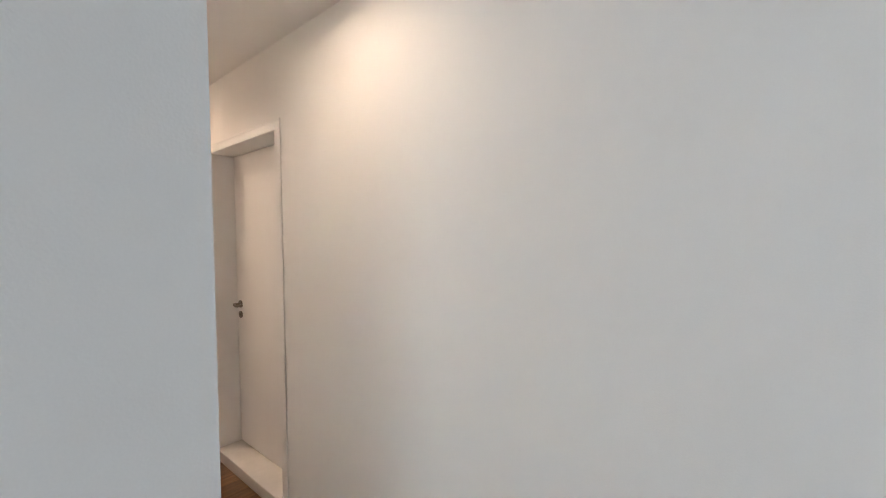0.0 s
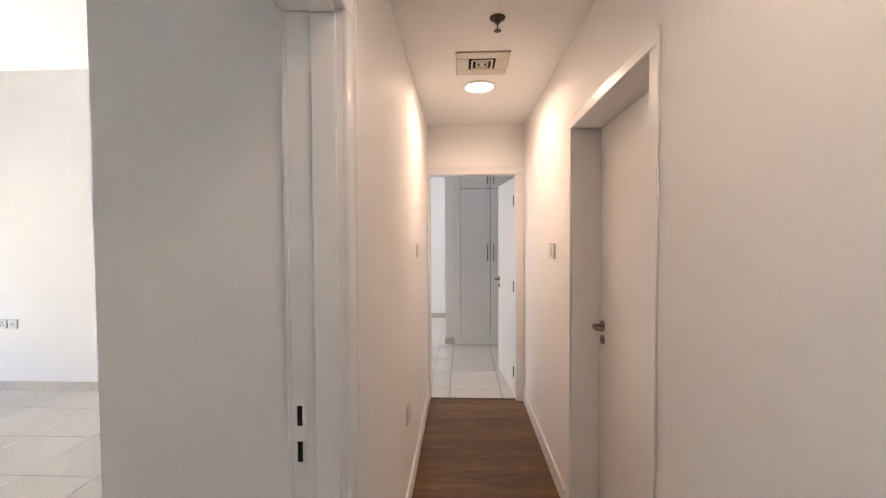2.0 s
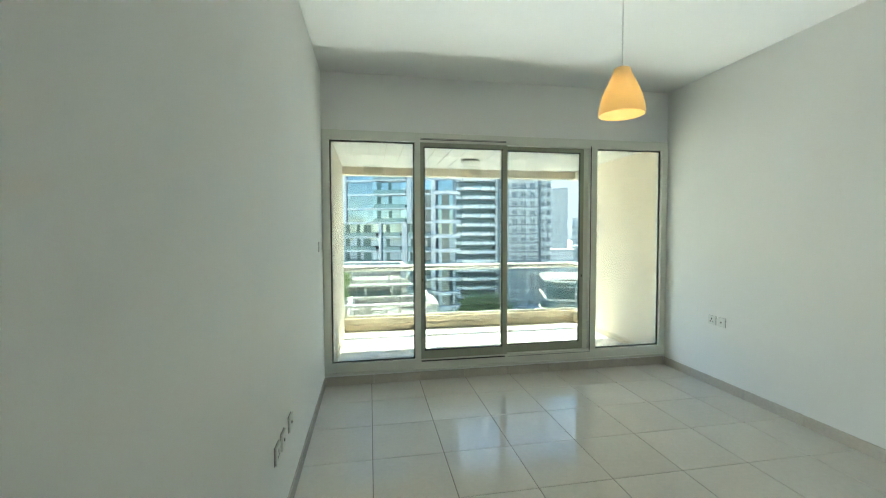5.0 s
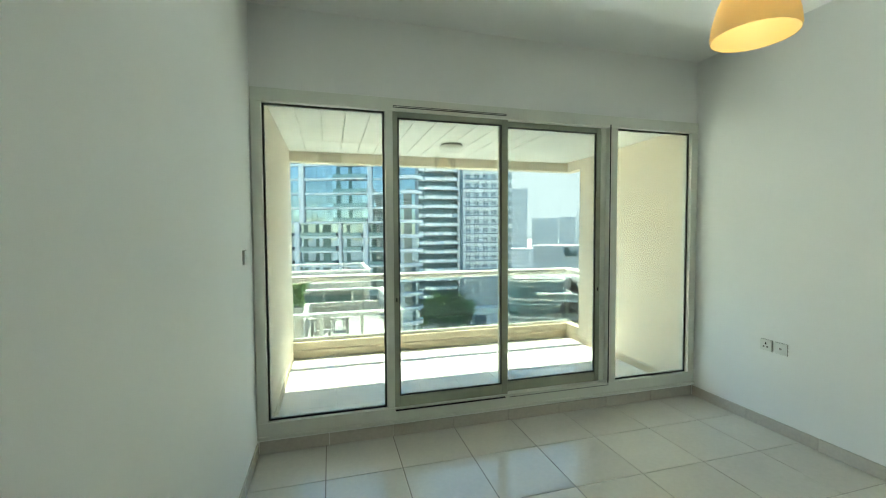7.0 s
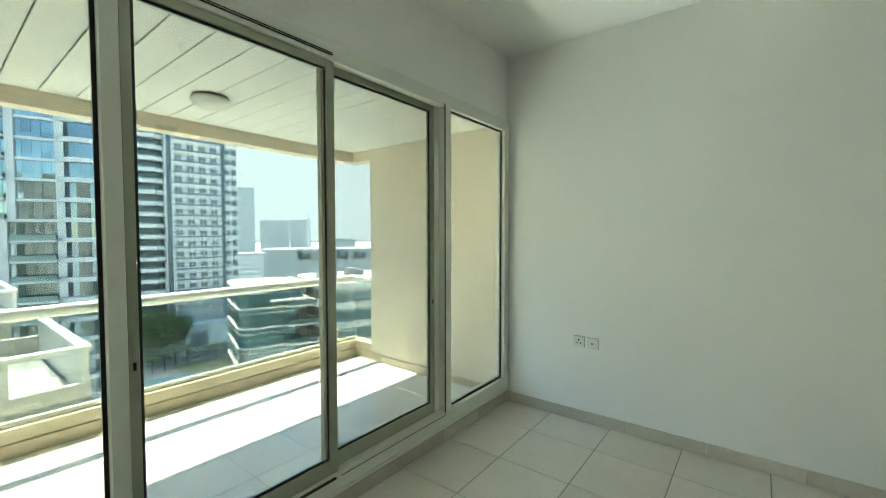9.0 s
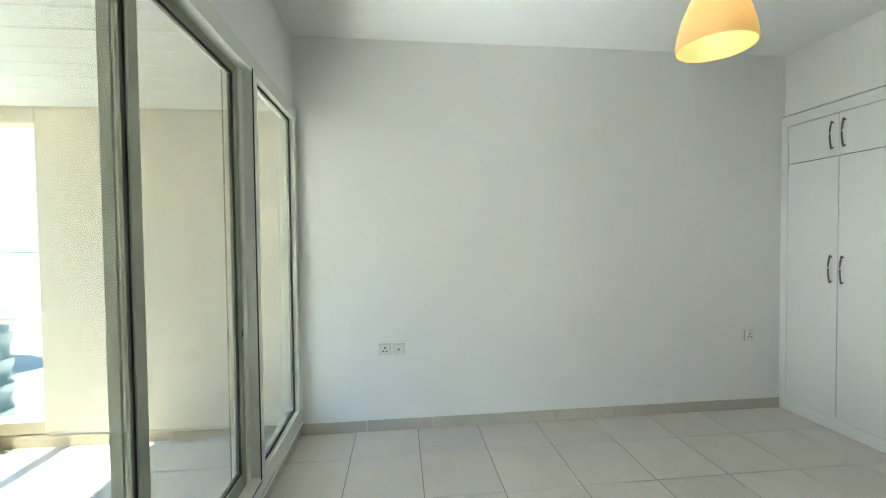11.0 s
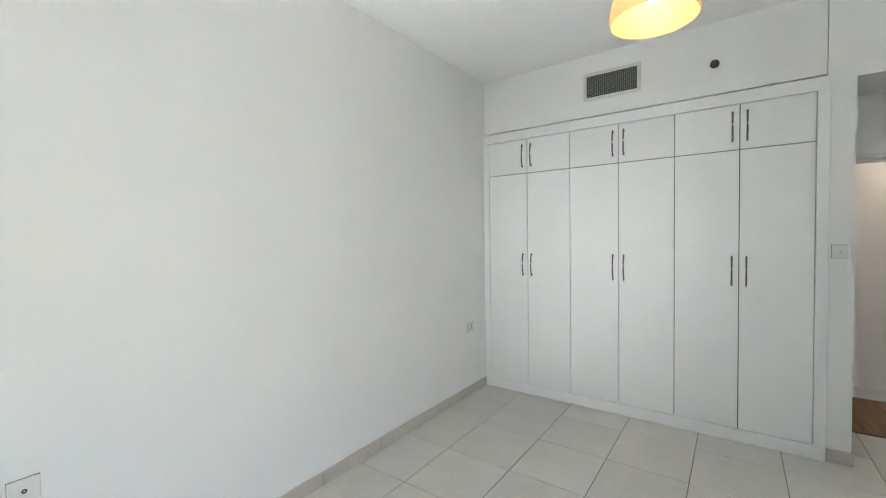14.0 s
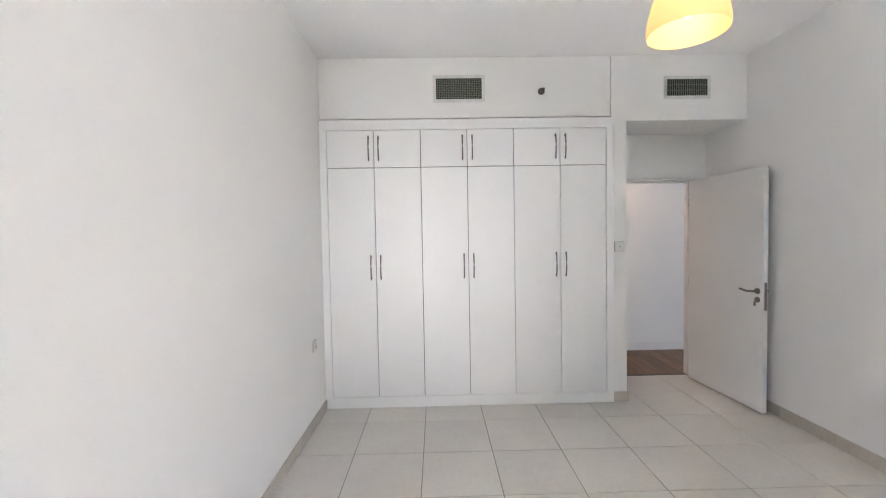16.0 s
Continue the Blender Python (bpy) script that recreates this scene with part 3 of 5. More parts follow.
def bow_handle(parent, x, z, length=0.212):
    bm = bmesh.new()
    pts = [Vector((x, 0.0, z - length / 2 + 0.012)), Vector((x, 0.018, z - length / 2))]
    for k in range(1, 8):
        f = k / 8
        pts.append(Vector((x, 0.018 + 0.014 * math.sin(math.pi * f), z - length / 2 + length * f)))
    pts += [Vector((x, 0.018, z + length / 2)), Vector((x, 0.0, z + length / 2 - 0.012))]
    bm_tube(bm, pts, 0.0058, 8)
    return part("handle", bm, NICKEL, parent, "dark satin bow handle", True)


def wardrobe_unit(at, turn=0.0):
    u = thing("wardrobe_unit", at, "white laminate wardrobe unit with four flush doors", "wardrobe", "built-in wardrobe units", turn=turn)
    g = 0.0026
    # body coloured black to put shade into the gaps between the doors
    part("body", boxes(((0, -0.55, 0.096), (UW, -0.022, 2.468))), GASKET, u, "black body that paints the door gaps' shade")
    for k in range(2):
        for z0, z1, hz in ((0.100, 2.137, 1.263), (2.143, 2.464, 2.304)):
            x0 = k * UW / 2 + g
            x1 = (k + 1) * UW / 2 - g
            dr = part("door", boxes(((x0, -0.020, z0), (x1, -0.001, z1)), bevel=0.0012), LAMIN, u)
            bow_handle(dr, UW / 2 + (-0.043 if k == 0 else 0.043), hz)
    return u


unit = wardrobe_unit((U0, YW, 0))
copy_thing(unit, pose(U0 + UW, YW, 0))
copy_thing(unit, pose(U0 + 2 * UW, YW, 0))
# second bedroom's wardrobe, seen through the far door
wf2 = thing("trim_wardrobe", (5.76, -0.7, 0), "white laminate surround of the second bedroom's wardrobe", "wardrobe trim", kind="structure")
WF = Vector((5.76, -0.7, 0))
part("stile", fbox(((5.76, 0.03, 0.0), (5.80, 0.108, 2.566))), LAMIN, wf2)
part("plinth", fbox(((5.76, -1.65, 0.0), (5.80, 0.03, 0.096))), LAMIN, wf2)
part("top_rail", fbox(((5.76, -1.65, 2.468), (5.80, 0.03, 2.566))), LAMIN, wf2)
copy_thing(unit, pose(5.76, 0.026, 0, 0, 0, 90) @ Matrix.Translation((-UW, 0, 0)))
copy_thing(unit, pose(5.76, 0.026 - UW, 0, 0, 0, 90) @ Matrix.Translation((-UW, 0, 0)))
solid("wall_bulkhead_second", boxes(((5.765, -1.65, 2.57), (6.4, 0.11, CEIL_Z))), PAINT, "white painted bulkhead over the second wardrobe", "wall")
solid("wall_second_back", boxes(((6.36, -1.65, 0), (6.42, 0.11, 2.57))), PAINT, "plain white wall behind the second wardrobe", "wall")

# ---- skirtings ----


def skirting(name, runs, h, t, material, label, piece=None):
    """Runs (x0, y0, x1, y1, nx, ny): along a wall, proud of it; tile skirtings are laid in pieces."""
    root = thing(name, (runs[0][0], runs[0][1], 0), label, "skirting", kind="structure")
    o = Vector((runs[0][0], runs[0][1], 0))
    for x0, y0, x1, y1, nx, ny in runs:
        a, b = Vector((x0, y0, 0)), Vector((x1, y1, 0))
        L = (b - a).length
        n = max(1, round(L / piece)) if piece else 1
        d = (b - a) / n
        off = Vector((nx * t, ny * t, h))
        for k in range(n):
            g = d.normalized() * 0.0015 if n > 1 else Vector()
            part("skirting_tile" if piece else "skirting_board", boxes((a + d * k + g - o, a + d * (k + 1) - g + off - o), bevel=0.002), material, root)
    return root


BED_RUNS = [(XW, YD + 0.0, XW, YN - 0.012, 1, 0), (XE, YW + 0.002, XE, YN - 0.012, -1, 0), (XW + 0.012, YN, XE - 0.012, YN, 0, -1),
            (XA, YD + 0.045, XA, 1.012, -1, 0), (XA - 0.012, 1.012, 1.358, 1.012, 0, 1)]
skirting("baseboard_bedroom", BED_RUNS, 0.088, 0.011, SKIRT, "beige ceramic tile skirting", 0.49)
skirting("baseboard_corridor", [(-0.07, YC, D1[0] - 0.08, YC, 0, -1), (D1[1] + 0.08, YC, XEND, YC, 0, -1), (-6, YS, D2[0] - 0.068, YS, 0, 1), (D2[1] + 0.068, YS, XEND, YS, 0, 1)],
         0.105, 0.014, GLOSSW, "white painted corridor skirting board")
skirting("baseboard_second", [(7.58, 0.235, 7.58, 4.2, -1, 0), (5.77, 0.11, 5.77, 0.235, -1, 0), (5.77, 0.235, 7.57, 0.235, 0, 1)], 0.088, 0.011, SKIRT, "beige tile skirting of the second bedroom", 0.49)

# ---- lamps ----
pl = thing("pendant_lamp", (2.075, 3.235, CEIL_Z), "yellow plastic pendant lamp, lit, hanging on a white cord", "lamp")
bm = bm_lathe(bmesh.new(), [(0.0, 0.0), (0.052, 0.0), (0.053, -0.012), (0.048, -0.034), (0.034, -0.062), (0.018, -0.078), (0.006, -0.082), (0.0, -0.082)], 28)
part("canopy", bm, PLASTIC, pl, "white plastic ceiling cup", True)
bm = bm_tube(bmesh.new(), [(0, 0, -0.08), (0.001, 0, -0.35), (0, 0, -0.62)], 0.0032, 8)
part("cord", bm, PLASTIC, pl, "thin white cord", True)
outer = [(0.040, -0.612), (0.045, -0.616), (0.052, -0.640), (0.066, -0.672), (0.088, -0.717), (0.110, -0.772), (0.124, -0.827), (0.129, -0.867), (0.127, -0.882)]
inner = [(r - 0.0025, h + 0.001) for r, h in reversed(outer)]
shade = part("shade", bm_lathe(bmesh.new(), outer + inner, 48), SHADE, pl, "bell-shaped yellow translucent shade", True)
bm = bm_lathe(bmesh.new(), [(0.0, -0.60), (0.017, -0.602), (0.019, -0.63), (0.019, -0.70), (0.0, -0.702)], 18)
part("socket", bm, PLASTIC, pl, "white lamp holder", True)
bm = bm_lathe(bmesh.new(), [(0.0, -0.71), (0.013, -0.712), (0.015, -0.74), (0.024, -0.770), (0.028, -0.795), (0.022, -0.818), (0.0, -0.826)], 20)
part("bulb", bm, BULB, pl, "lit round bulb", True)

dl = thing("downlight", (2.905, -0.105, HALL_Z), "round lit recessed downlight in the corridor ceiling", "lamp")
part("trim_ring", bm_lathe(bmesh.new(), [(0.086, 0.0), (0.105, 0.0), (0.104, -0.008), (0.094, -0.013), (0.086, -0.006)], 40), PLASTIC, dl, "white trim ring", True)
part("lens", bm_lathe(bmesh.new(), [(0.0, -0.010), (0.05, -0.010), (0.0865, -0.006), (0.0865, 0.0)], 40), LAMPON, dl, "glowing frosted lens", True)

copy_thing(dl, pose(0.72, -0.105, HALL_Z))

bl = thing("balcony_lamp", (1.98, 6.50, BCEIL), "round white balcony ceiling lamp, off", "lamp")
part("base_ring", bm_lathe(bmesh.new(), [(0.0, 0.0), (0.118, 0.0), (0.120, -0.022), (0.112, -0.026), (0.0, -0.026)], 36), DARKST, bl, "dark metal base ring", True)
part("dome", bm_lathe(bmesh.new(), [(0.128, -0.020), (0.130, -0.034), (0.118, -0.052), (0.085, -0.074), (0.045, -0.086), (0.0, -0.089)], 36), DOME, bl, "white opal dome", True)

# ---- vents, sprinklers ----


def grille(name, x0, x1, z0, z1, y, label, columns, rows):
    g = thing(name, ((x0 + x1) / 2, y, (z0 + z1) / 2), label, "air vent")
    w, h, b = (x1 - x0) / 2, (z1 - z0) / 2, 0.028
    part("vent_frame", boxes(((-w, 0, h - b), (w, 0.010, h)), ((-w, 0, -h), (w, 0.010, -h + b)), ((-w, 0, -h + b), (-w + b, 0.010, h - b)), ((w - b, 0, -h + b), (w, 0.010, h - b)), bevel=0.002), VENTM, g, "grey metal frame")
    part("backing", boxes(((-w + b, 0.001, -h + b), (w - b, 0.002, h - b))), VOID, g, "dark duct behind the bars")
    for k in range(1, columns):
        x = -w + b + (2 * (w - b)) * k / columns
        part("slat", boxes(((x - 0.0018, 0.004, -h + b), (x + 0.0018, 0.009, h - b))), VENTD, g)
    for k in range(1, rows):
        z = -h + b + (2 * (h - b)) * k / rows
        part("cross_bar", boxes(((-w + b, 0.0025, z - 0.0016), (w - b, 0.0038 if columns < 24 else 0.0036, z + 0.0016))), VENTD, g)
    return g


grille("air_vent", 2.495, 2.955, 2.708, 2.945, 1.004, "grey egg-crate return air grille over the wardrobe", 26, 12)
grille("air_vent", 0.484, 0.903, 2.712, 2.914, 1.012, "grey supply grille with upright blades over the door", 22, 3)

cv = thing("ceiling_vent", (2.548, -0.103, HALL_Z), "square cream ceiling diffuser in the corridor", "air vent")
part("face_plate", boxes(((-0.152, -0.148, -0.008), (-0.075, 0.148, 0)), ((0.075, -0.148, -0.008), (0.152, 0.148, 0)), ((-0.075, -0.148, -0.008), (0.075, -0.075, 0)), ((-0.075, 0.075, -0.008), (0.075, 0.148, 0)), bevel=0.002), CREAMV, cv)
part("backing", boxes(((-0.075, -0.075, -0.002), (0.075, 0.075, 0))), VOID, cv, "dark throat")
for r in (0.062, 0.036):
    part("louvre", boxes(((-r, -r, -0.013), (-r + 0.012, r, -0.006)), ((r - 0.012, -r, -0.013), (r, r, -0.006)), ((-r + 0.012, -r, -0.013), (r - 0.012, -r + 0.012, -0.006)), ((-r + 0.012, r - 0.012, -0.013), (r - 0.012, r, -0.006)), bevel=0.002), CREAMV, cv)
part("louvre", boxes(((-0.014, -0.014, -0.013), (0.014, 0.014, -0.006)), bevel=0.002), CREAMV, cv)

sp = thing("sprinkler", (2.065, -0.149, HALL_Z), "bronze fire sprinkler head hanging from the corridor ceiling", "sprinkler")
part("rose", bm_lathe(bmesh.new(), [(0.0, 0.0), (0.036, 0.0), (0.034, -0.006), (0.018, -0.012), (0.0, -0.012)], 24), DARKST, sp, smooth=True)
bm = bmesh.new()
bm_rod(bm, (0, 0, -0.010), (0, 0, -0.026), 0.012, 14)
for s in (-1, 1):
    bm_tube(bm, [(0.010 * s, 0, -0.024), (0.016 * s, 0, -0.036), (0.012 * s, 0, -0.05), (0, 0, -0.058)], 0.003, 8)
bm_rod(bm, (0, 0, -0.026), (0, 0, -0.056), 0.0025, 8)
part("yoke", bm, DARKST, sp, smooth=True)
part("deflector", bm_lathe(bmesh.new(), [(0.0, -0.057), (0.016, -0.057), (0.017, -0.060), (0.0, -0.061)], 16), DARKST, sp, smooth=True)
sw = thing("sprinkler", (1.994, 1.004, 2.796), "bronze side-wall fire sprinkler on the bulkhead", "sprinkler")
part("rose", bm_lathe(bmesh.new(), [(0.0, 0.0), (0.031, 0.0), (0.029, 0.007), (0.014, 0.014), (0.0, 0.014)], 24, axis="Y"), DARKST, sw, smooth=True)
bm = bmesh.new()
bm_rod(bm, (0, 0.012, 0), (0, 0.03, 0), 0.011, 12)
for s in (-1, 1):
    bm_tube(bm, [(0.009 * s, 0.028, 0), (0.014 * s, 0.04, 0), (0.008 * s, 0.052, 0), (0, 0.058, 0)], 0.003, 8)
part("yoke", bm, DARKST, sw, smooth=True)
part("deflector", boxes(((-0.017, 0.055, 0.004), (0.017, 0.060, 0.012)), ((-0.015, 0.058, -0.012), (0.015, 0.061, 0.004)), bevel=0.001), DARKST, sw)

# ---- switches and sockets ----


def plate(name, at, turn, label, category, kind_of, w=0.086, h=0.086):
    """A moulded wall plate; its own +y points off the wall."""
    p = thing(name, at, label, category, turn=turn)
    part("plate", boxes(((-w / 2, 0.0025, -h / 2), (w / 2, 0.0125, h / 2)), bevel=0.003, seg=2), PLASTIC, p)
    # slightly larger grey backing paints a shadow outline round the plate
    part("mounting_gap", boxes(((-w / 2 - 0.0016, 0, -h / 2 - 0.0022), (w / 2 + 0.0016, 0.0022, h / 2 + 0.0012))), SHADOWGAP, p, "grey backing that draws the plate's shadow line")
    if kind_of == "socket":
        bm = boxes(((-0.005, 0.0115, 0.004), (0.005, 0.0128, 0.022)), ((-0.020, 0.0115, -0.017), (-0.008, 0.0128, -0.007)), ((0.008, 0.0115, -0.017), (0.020, 0.0128, -0.007)))
        part("pin_holes", bm, BLACK, p, "dark pin holes")
        part("rocker", boxes(((-0.032, 0.012, 0.018), (-0.020, 0.0155, 0.036)), bevel=0.001), PLASTIC, p, "small socket switch")
    elif kind_of == "aerial":
        part("jack", bm_lathe(bmesh.new(), [(0.008, 0.012), (0.008, 0.0155), (0.003, 0.0155), (0.003, 0.0125)], 14, axis="Y"), DARKST, p, "round aerial jack", True)
    elif kind_of == "bell":
        part("button", bm_lathe(bmesh.new(), [(0.0045, 0.012), (0.0045, 0.015), (0.0, 0.0155)], 14, axis="Y"), STEEL, p, "small round sensor", True)
    else:
        n = int(kind_of)
        rows = 2 if n > 2 else 1
        cols = n // rows
        for i in range(cols):
            for j in range(rows):
                x, z = (i - (cols - 1) / 2) * 0.030, (j - (rows - 1) / 2) * 0.034
                part("rocker", boxes(((x - 0.012, 0.012, z - 0.014), (x + 0.012, 0.0165, z + 0.014)), bevel=0.0015), PLASTIC, p)
    return p


plate("socket", (XE, 4.515, 0.655), 90, "white three-pin wall socket above the skirting", "socket", "socket")
plate("socket", (XE, 4.405, 0.652), 90, "white aerial wall socket beside the power socket", "socket", "aerial")
plate("socket", (XE, 1.335, 0.655), 90, "white wall socket beside the wardrobe", "socket", "socket")
plate("socket", (XW, 3.085, 0.465), -90, "white three-pin wall socket on the plain wall", "socket", "socket")
plate("socket", (XW, 3.215, 0.465), -90, "white aerial wall socket on the plain wall", "socket", "aerial")
plate("socket", (XW, 3.415, 0.465), -90, "white telephone socket on the plain wall", "socket", "aerial")
plate("light_switch", (XW, 4.885, 1.405), -90, "white balcony light switch near the window", "switch", "1")
plate("light_switch", (1.303, 1.012, 1.409), 0, "white switch plate on the wardrobe pier", "switch", "bell")
plate("light_switch", (2.74, YS, 1.395), 0, "white four-gang corridor light switch", "switch", "4", 0.148, 0.09)
plate("light_switch", (2.94, YC, 1.39), 180, "white corridor wall plate", "switch", "1")
plate("socket", (2.40, YC, 0.50), 180, "small white corridor wall socket", "socket", "socket")

# ---- balcony ----
wall("wall_balcony_east", "y", BXE, BXE + 0.2, BY, 7.0, -0.2, BCEIL + 0.3, material=BEIGE, label="beige rendered balcony side wall")
wall("wall_balcony_west", "y", BXW - 0.22, BXW, BY, BF + 0.12, -0.2, BCEIL + 0.3, material=BEIGE, label="beige rendered balcony side wall with small hooks")
for y, z in ((5.75, 2.15), (6.2, 1.95), (6.75, 1.75)):
    hk = thing("hook", (BXW, y, z), "small rusty wire hook in the balcony wall", "hook")
    part("wire", bm_tube(bmesh.new(), [(0, 0, 0), (0.014, 0.004, -0.002), (0.020, 0.016, -0.010), (0.014, 0.026, -0.006)], 0.0025, 6), DARKST, hk, smooth=True)
solid("floor_balcony_slab", boxes(((-0.05, BY, -0.2), (5.0, 7.46, BZ - 0.006))), GROUT, "balcony floor slab with grey joints", "floor")
bmk = boxes(((BXW, BF, 0.0), (BXE + 0.14, BF + 0.13, 0.125)), ((BXW, BF + 0.012, 0.125), (BXE + 0.14, BF + 0.13, 0.135)), ((BXW, BF, 0.135), (BXE + 0.14, BF + 0.13, 0.225)),
            ((BXE, 7.0, 0.0), (BXE + 0.14, BF, 0.125)), ((BXE + 0.012, 7.0, 0.125), (BXE + 0.14, BF, 0.135)), ((BXE, 7.0, 0.135), (BXE + 0.14, BF, 0.225)), bevel=0.004)
solid("kerb_balcony", bmk, BEIGED, "low beige balcony kerb with a groove", "kerb")
solid("baseboard_balcony", boxes(((BXE - 0.012, BY, BZ), (BXE, 7.0, BZ + 0.085)), ((BXW, BY, BZ), (BXW + 0.012, BF, BZ + 0.085)), bevel=0.003), BEIGED, "beige tile skirting of the balcony", "skirting")
solid("beam_balcony", boxes(((BXW, BF, 2.40), (BXE + 0.16, BF + 0.15, BCEIL + 0.3)), ((BXE, 7.0, 2.40), (BXE + 0.16, BF, BCEIL + 0.3)), bevel=0.006), BEIGE, "beige rendered beam along the balcony's edge", "beam")
bms = bmesh.new()
px = BXW
while px < BXE - 0.01:
    qx = min(px + 0.196, BXE)
    bm_box(bms, (px + 0.0032, BY, BCEIL), (qx - 0.0032, BF, BCEIL + 0.012), 0.003)
    px = qx
solid("ceiling_balcony", bms, SLATM, "white aluminium slat ceiling over the balcony", "ceiling")
solid("ceiling_balcony_void", boxes(((BXW, BY, BCEIL + 0.016), (BXE, BF, BCEIL + 0.3))), SLATGAP, "dark void above the slats", "ceiling")
rl = thing("balcony_railing", (2.1, BF + 0.065, 0.225), "white tubular handrail over glass panels", "railing")
RO = Vector((2.1, BF + 0.065, 0.225))
ry = BF + 0.065
bm = bm_tube(bmesh.new(), [Vector(p) - RO for p in ((BXW, ry, 0.985), (2.0, ry, 0.985), (BXE - 0.02, ry, 0.985), (BXE + 0.03, ry - 0.02, 0.985), (BXE + 0.05, ry - 0.07, 0.985), (BXE + 0.05, 7.0, 0.985))], 0.045, 16)
part("handrail", bm, RAILM, rl, "thick white handrail", True)
bx = [BXW + 0.01, 1.46, 2.70, BXE + 0.03]
for a, b in zip(bx, bx[1:]):
    gp = part("glass_panel", boxes((Vector((a + 0.004, ry - 0.005, 0.235)) - RO, Vector((b - 0.004, ry + 0.005, 0.945)) - RO)), PANE_OUT, rl, "clear railing glass panel")
    gp.visible_shadow = False
part("bottom_channel", boxes((Vector((BXW, ry - 0.018, 0.225)) - RO, Vector((BXE + 0.06, ry - 0.006, 0.262)) - RO), (Vector((BXW, ry + 0.006, 0.225)) - RO, Vector((BXE + 0.06, ry + 0.018, 0.262)) - RO), bevel=0.002), ALU, rl)
gp = part("glass_panel", boxes((Vector((BXE + 0.045, 7.0, 0.235)) - RO, Vector((BXE + 0.055, ry - 0.03, 0.945)) - RO)), PANE_OUT, rl, "clear railing glass panel")
gp.visible_shadow = False

# ---- outside: ground, towers, neighbours ----
GZ = -33.0
ASPH = mat("asphalt", (0.12, 0.12, 0.125), rough=0.9, grain=0.1, grain_scale=6, stain=0.15, stain_scale=0.05)
SAND = mat("paved_ground", (0.420, 0.420, 0.400), rough=0.9, grain=0.15, grain_scale=2, stain=0.25, stain_scale=0.04)
WHITEB = mat("white_facade", (0.58, 0.60, 0.62), rough=0.6, grain=0.02, grain_scale=2, stain=0.05, stain_scale=0.2)
WHITEC = mat("pale_blue_facade", (0.66, 0.69, 0.71), rough=0.6, grain=0.02, grain_scale=2, stain=0.06, stain_scale=0.2)
BLUEG = mat("blue_grey_facade", (0.268, 0.332, 0.383), rough=0.5, grain=0.03, grain_scale=2, stain=0.08, stain_scale=0.2)
TEAL = mat("teal_glass", (0.23, 0.29, 0.345), rough=0.05, metal=0.9, grain=0.12, grain_scale=0.5, stain=0.25, stain_scale=0.3, vary=0.12, island=0.3)
SMOKE = mat("dark_glass", (0.05, 0.085, 0.09), rough=0.14, metal=0.5, grain=0.2, grain_scale=0.8, stain=0.35, stain_scale=0.3, vary=0.3)
HALLG = mat("pale_grey_panels", (0.42, 0.45, 0.47), rough=0.5, grain=0.03, grain_scale=2, stain=0.08, stain_scale=0.2)
NAVY = mat("dark_blue_strip", (0.085, 0.13, 0.165), rough=0.3, stain=0.1, stain_scale=0.3)
# distance haze is mixed into the next two colours, not rendered
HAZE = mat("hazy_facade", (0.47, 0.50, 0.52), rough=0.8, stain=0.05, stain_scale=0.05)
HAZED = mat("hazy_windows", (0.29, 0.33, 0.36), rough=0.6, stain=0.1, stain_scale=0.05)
RAILG = mat("green_railing_glass", (0.17, 0.25, 0.26), rough=0.12, metal=0.2, stain=0.1, stain_scale=0.5)
LEAF = leaf_mat("tree_leaves", (0.17, 0.25, 0.12))
GREYR = mat("grey_roof_gravel", (0.27, 0.27, 0.265), rough=0.9, grain=0.12, grain_scale=2, stain=0.25, stain_scale=0.15)
GREYT = mat("grey_terrace_tile", (0.221, 0.221, 0.208), rough=0.7, grain=0.06, grain_scale=6, stain=0.12, stain_scale=0.8)
BARK = mat("bark", (0.12, 0.085, 0.06), rough=0.9, grain=0.3, grain_scale=8)
POOL = mat("pool_water", (0.10, 0.42, 0.46), rough=0.08, stain=0.1, stain_scale=0.3)
TERR = mat("white_terrace_wall", (0.62, 0.60, 0.555), rough=0.75, grain=0.03, grain_scale=20, stain=0.08, stain_scale=0.7, bump=0.2, bump_scale=60)
DARKR = mat("dark_furniture", (0.06, 0.055, 0.05), rough=0.6)
FURN = mat("grey_outdoor_furniture", (0.36, 0.345, 0.32), rough=0.6, stain=0.15, stain_scale=4)
OFFG = mat("deep_teal_glass", (0.06, 0.125, 0.14), rough=0.1, metal=0.35, stain=0.3, stain_scale=0.4, grain=0.15, grain_scale=0.9)
WINH = mat("grey_blue_windows", (0.10, 0.15, 0.18), rough=0.25, metal=0.2, stain=0.2, stain_scale=0.4)
TGREEN = mat("lawn", (0.07, 0.12, 0.04), rough=0.9, grain=0.3, grain_scale=3)

bm = bmesh.new()
bm.faces.new([bm.verts.new(p) for p in ((-2500, -2500, GZ), (2500, -2500, GZ), (2500, 2500, GZ), (-2500, 2500, GZ))])
solid("ground", bm, SAND, "pale paved city ground far below", "ground")
# pale hazy sky low over the city
HAZEB = glow_mat("sky_haze", (0.69, 0.77, 0.90), 0.20)
HAZEB.node_tree.nodes["Principled BSDF"].inputs["Base Color"].default_value = (0, 0, 0, 1)
bm = bmesh.new()
hz = [(2200 * math.cos(radians(a)), 2200 * math.sin(radians(a))) for a in range(0, 181, 6)]
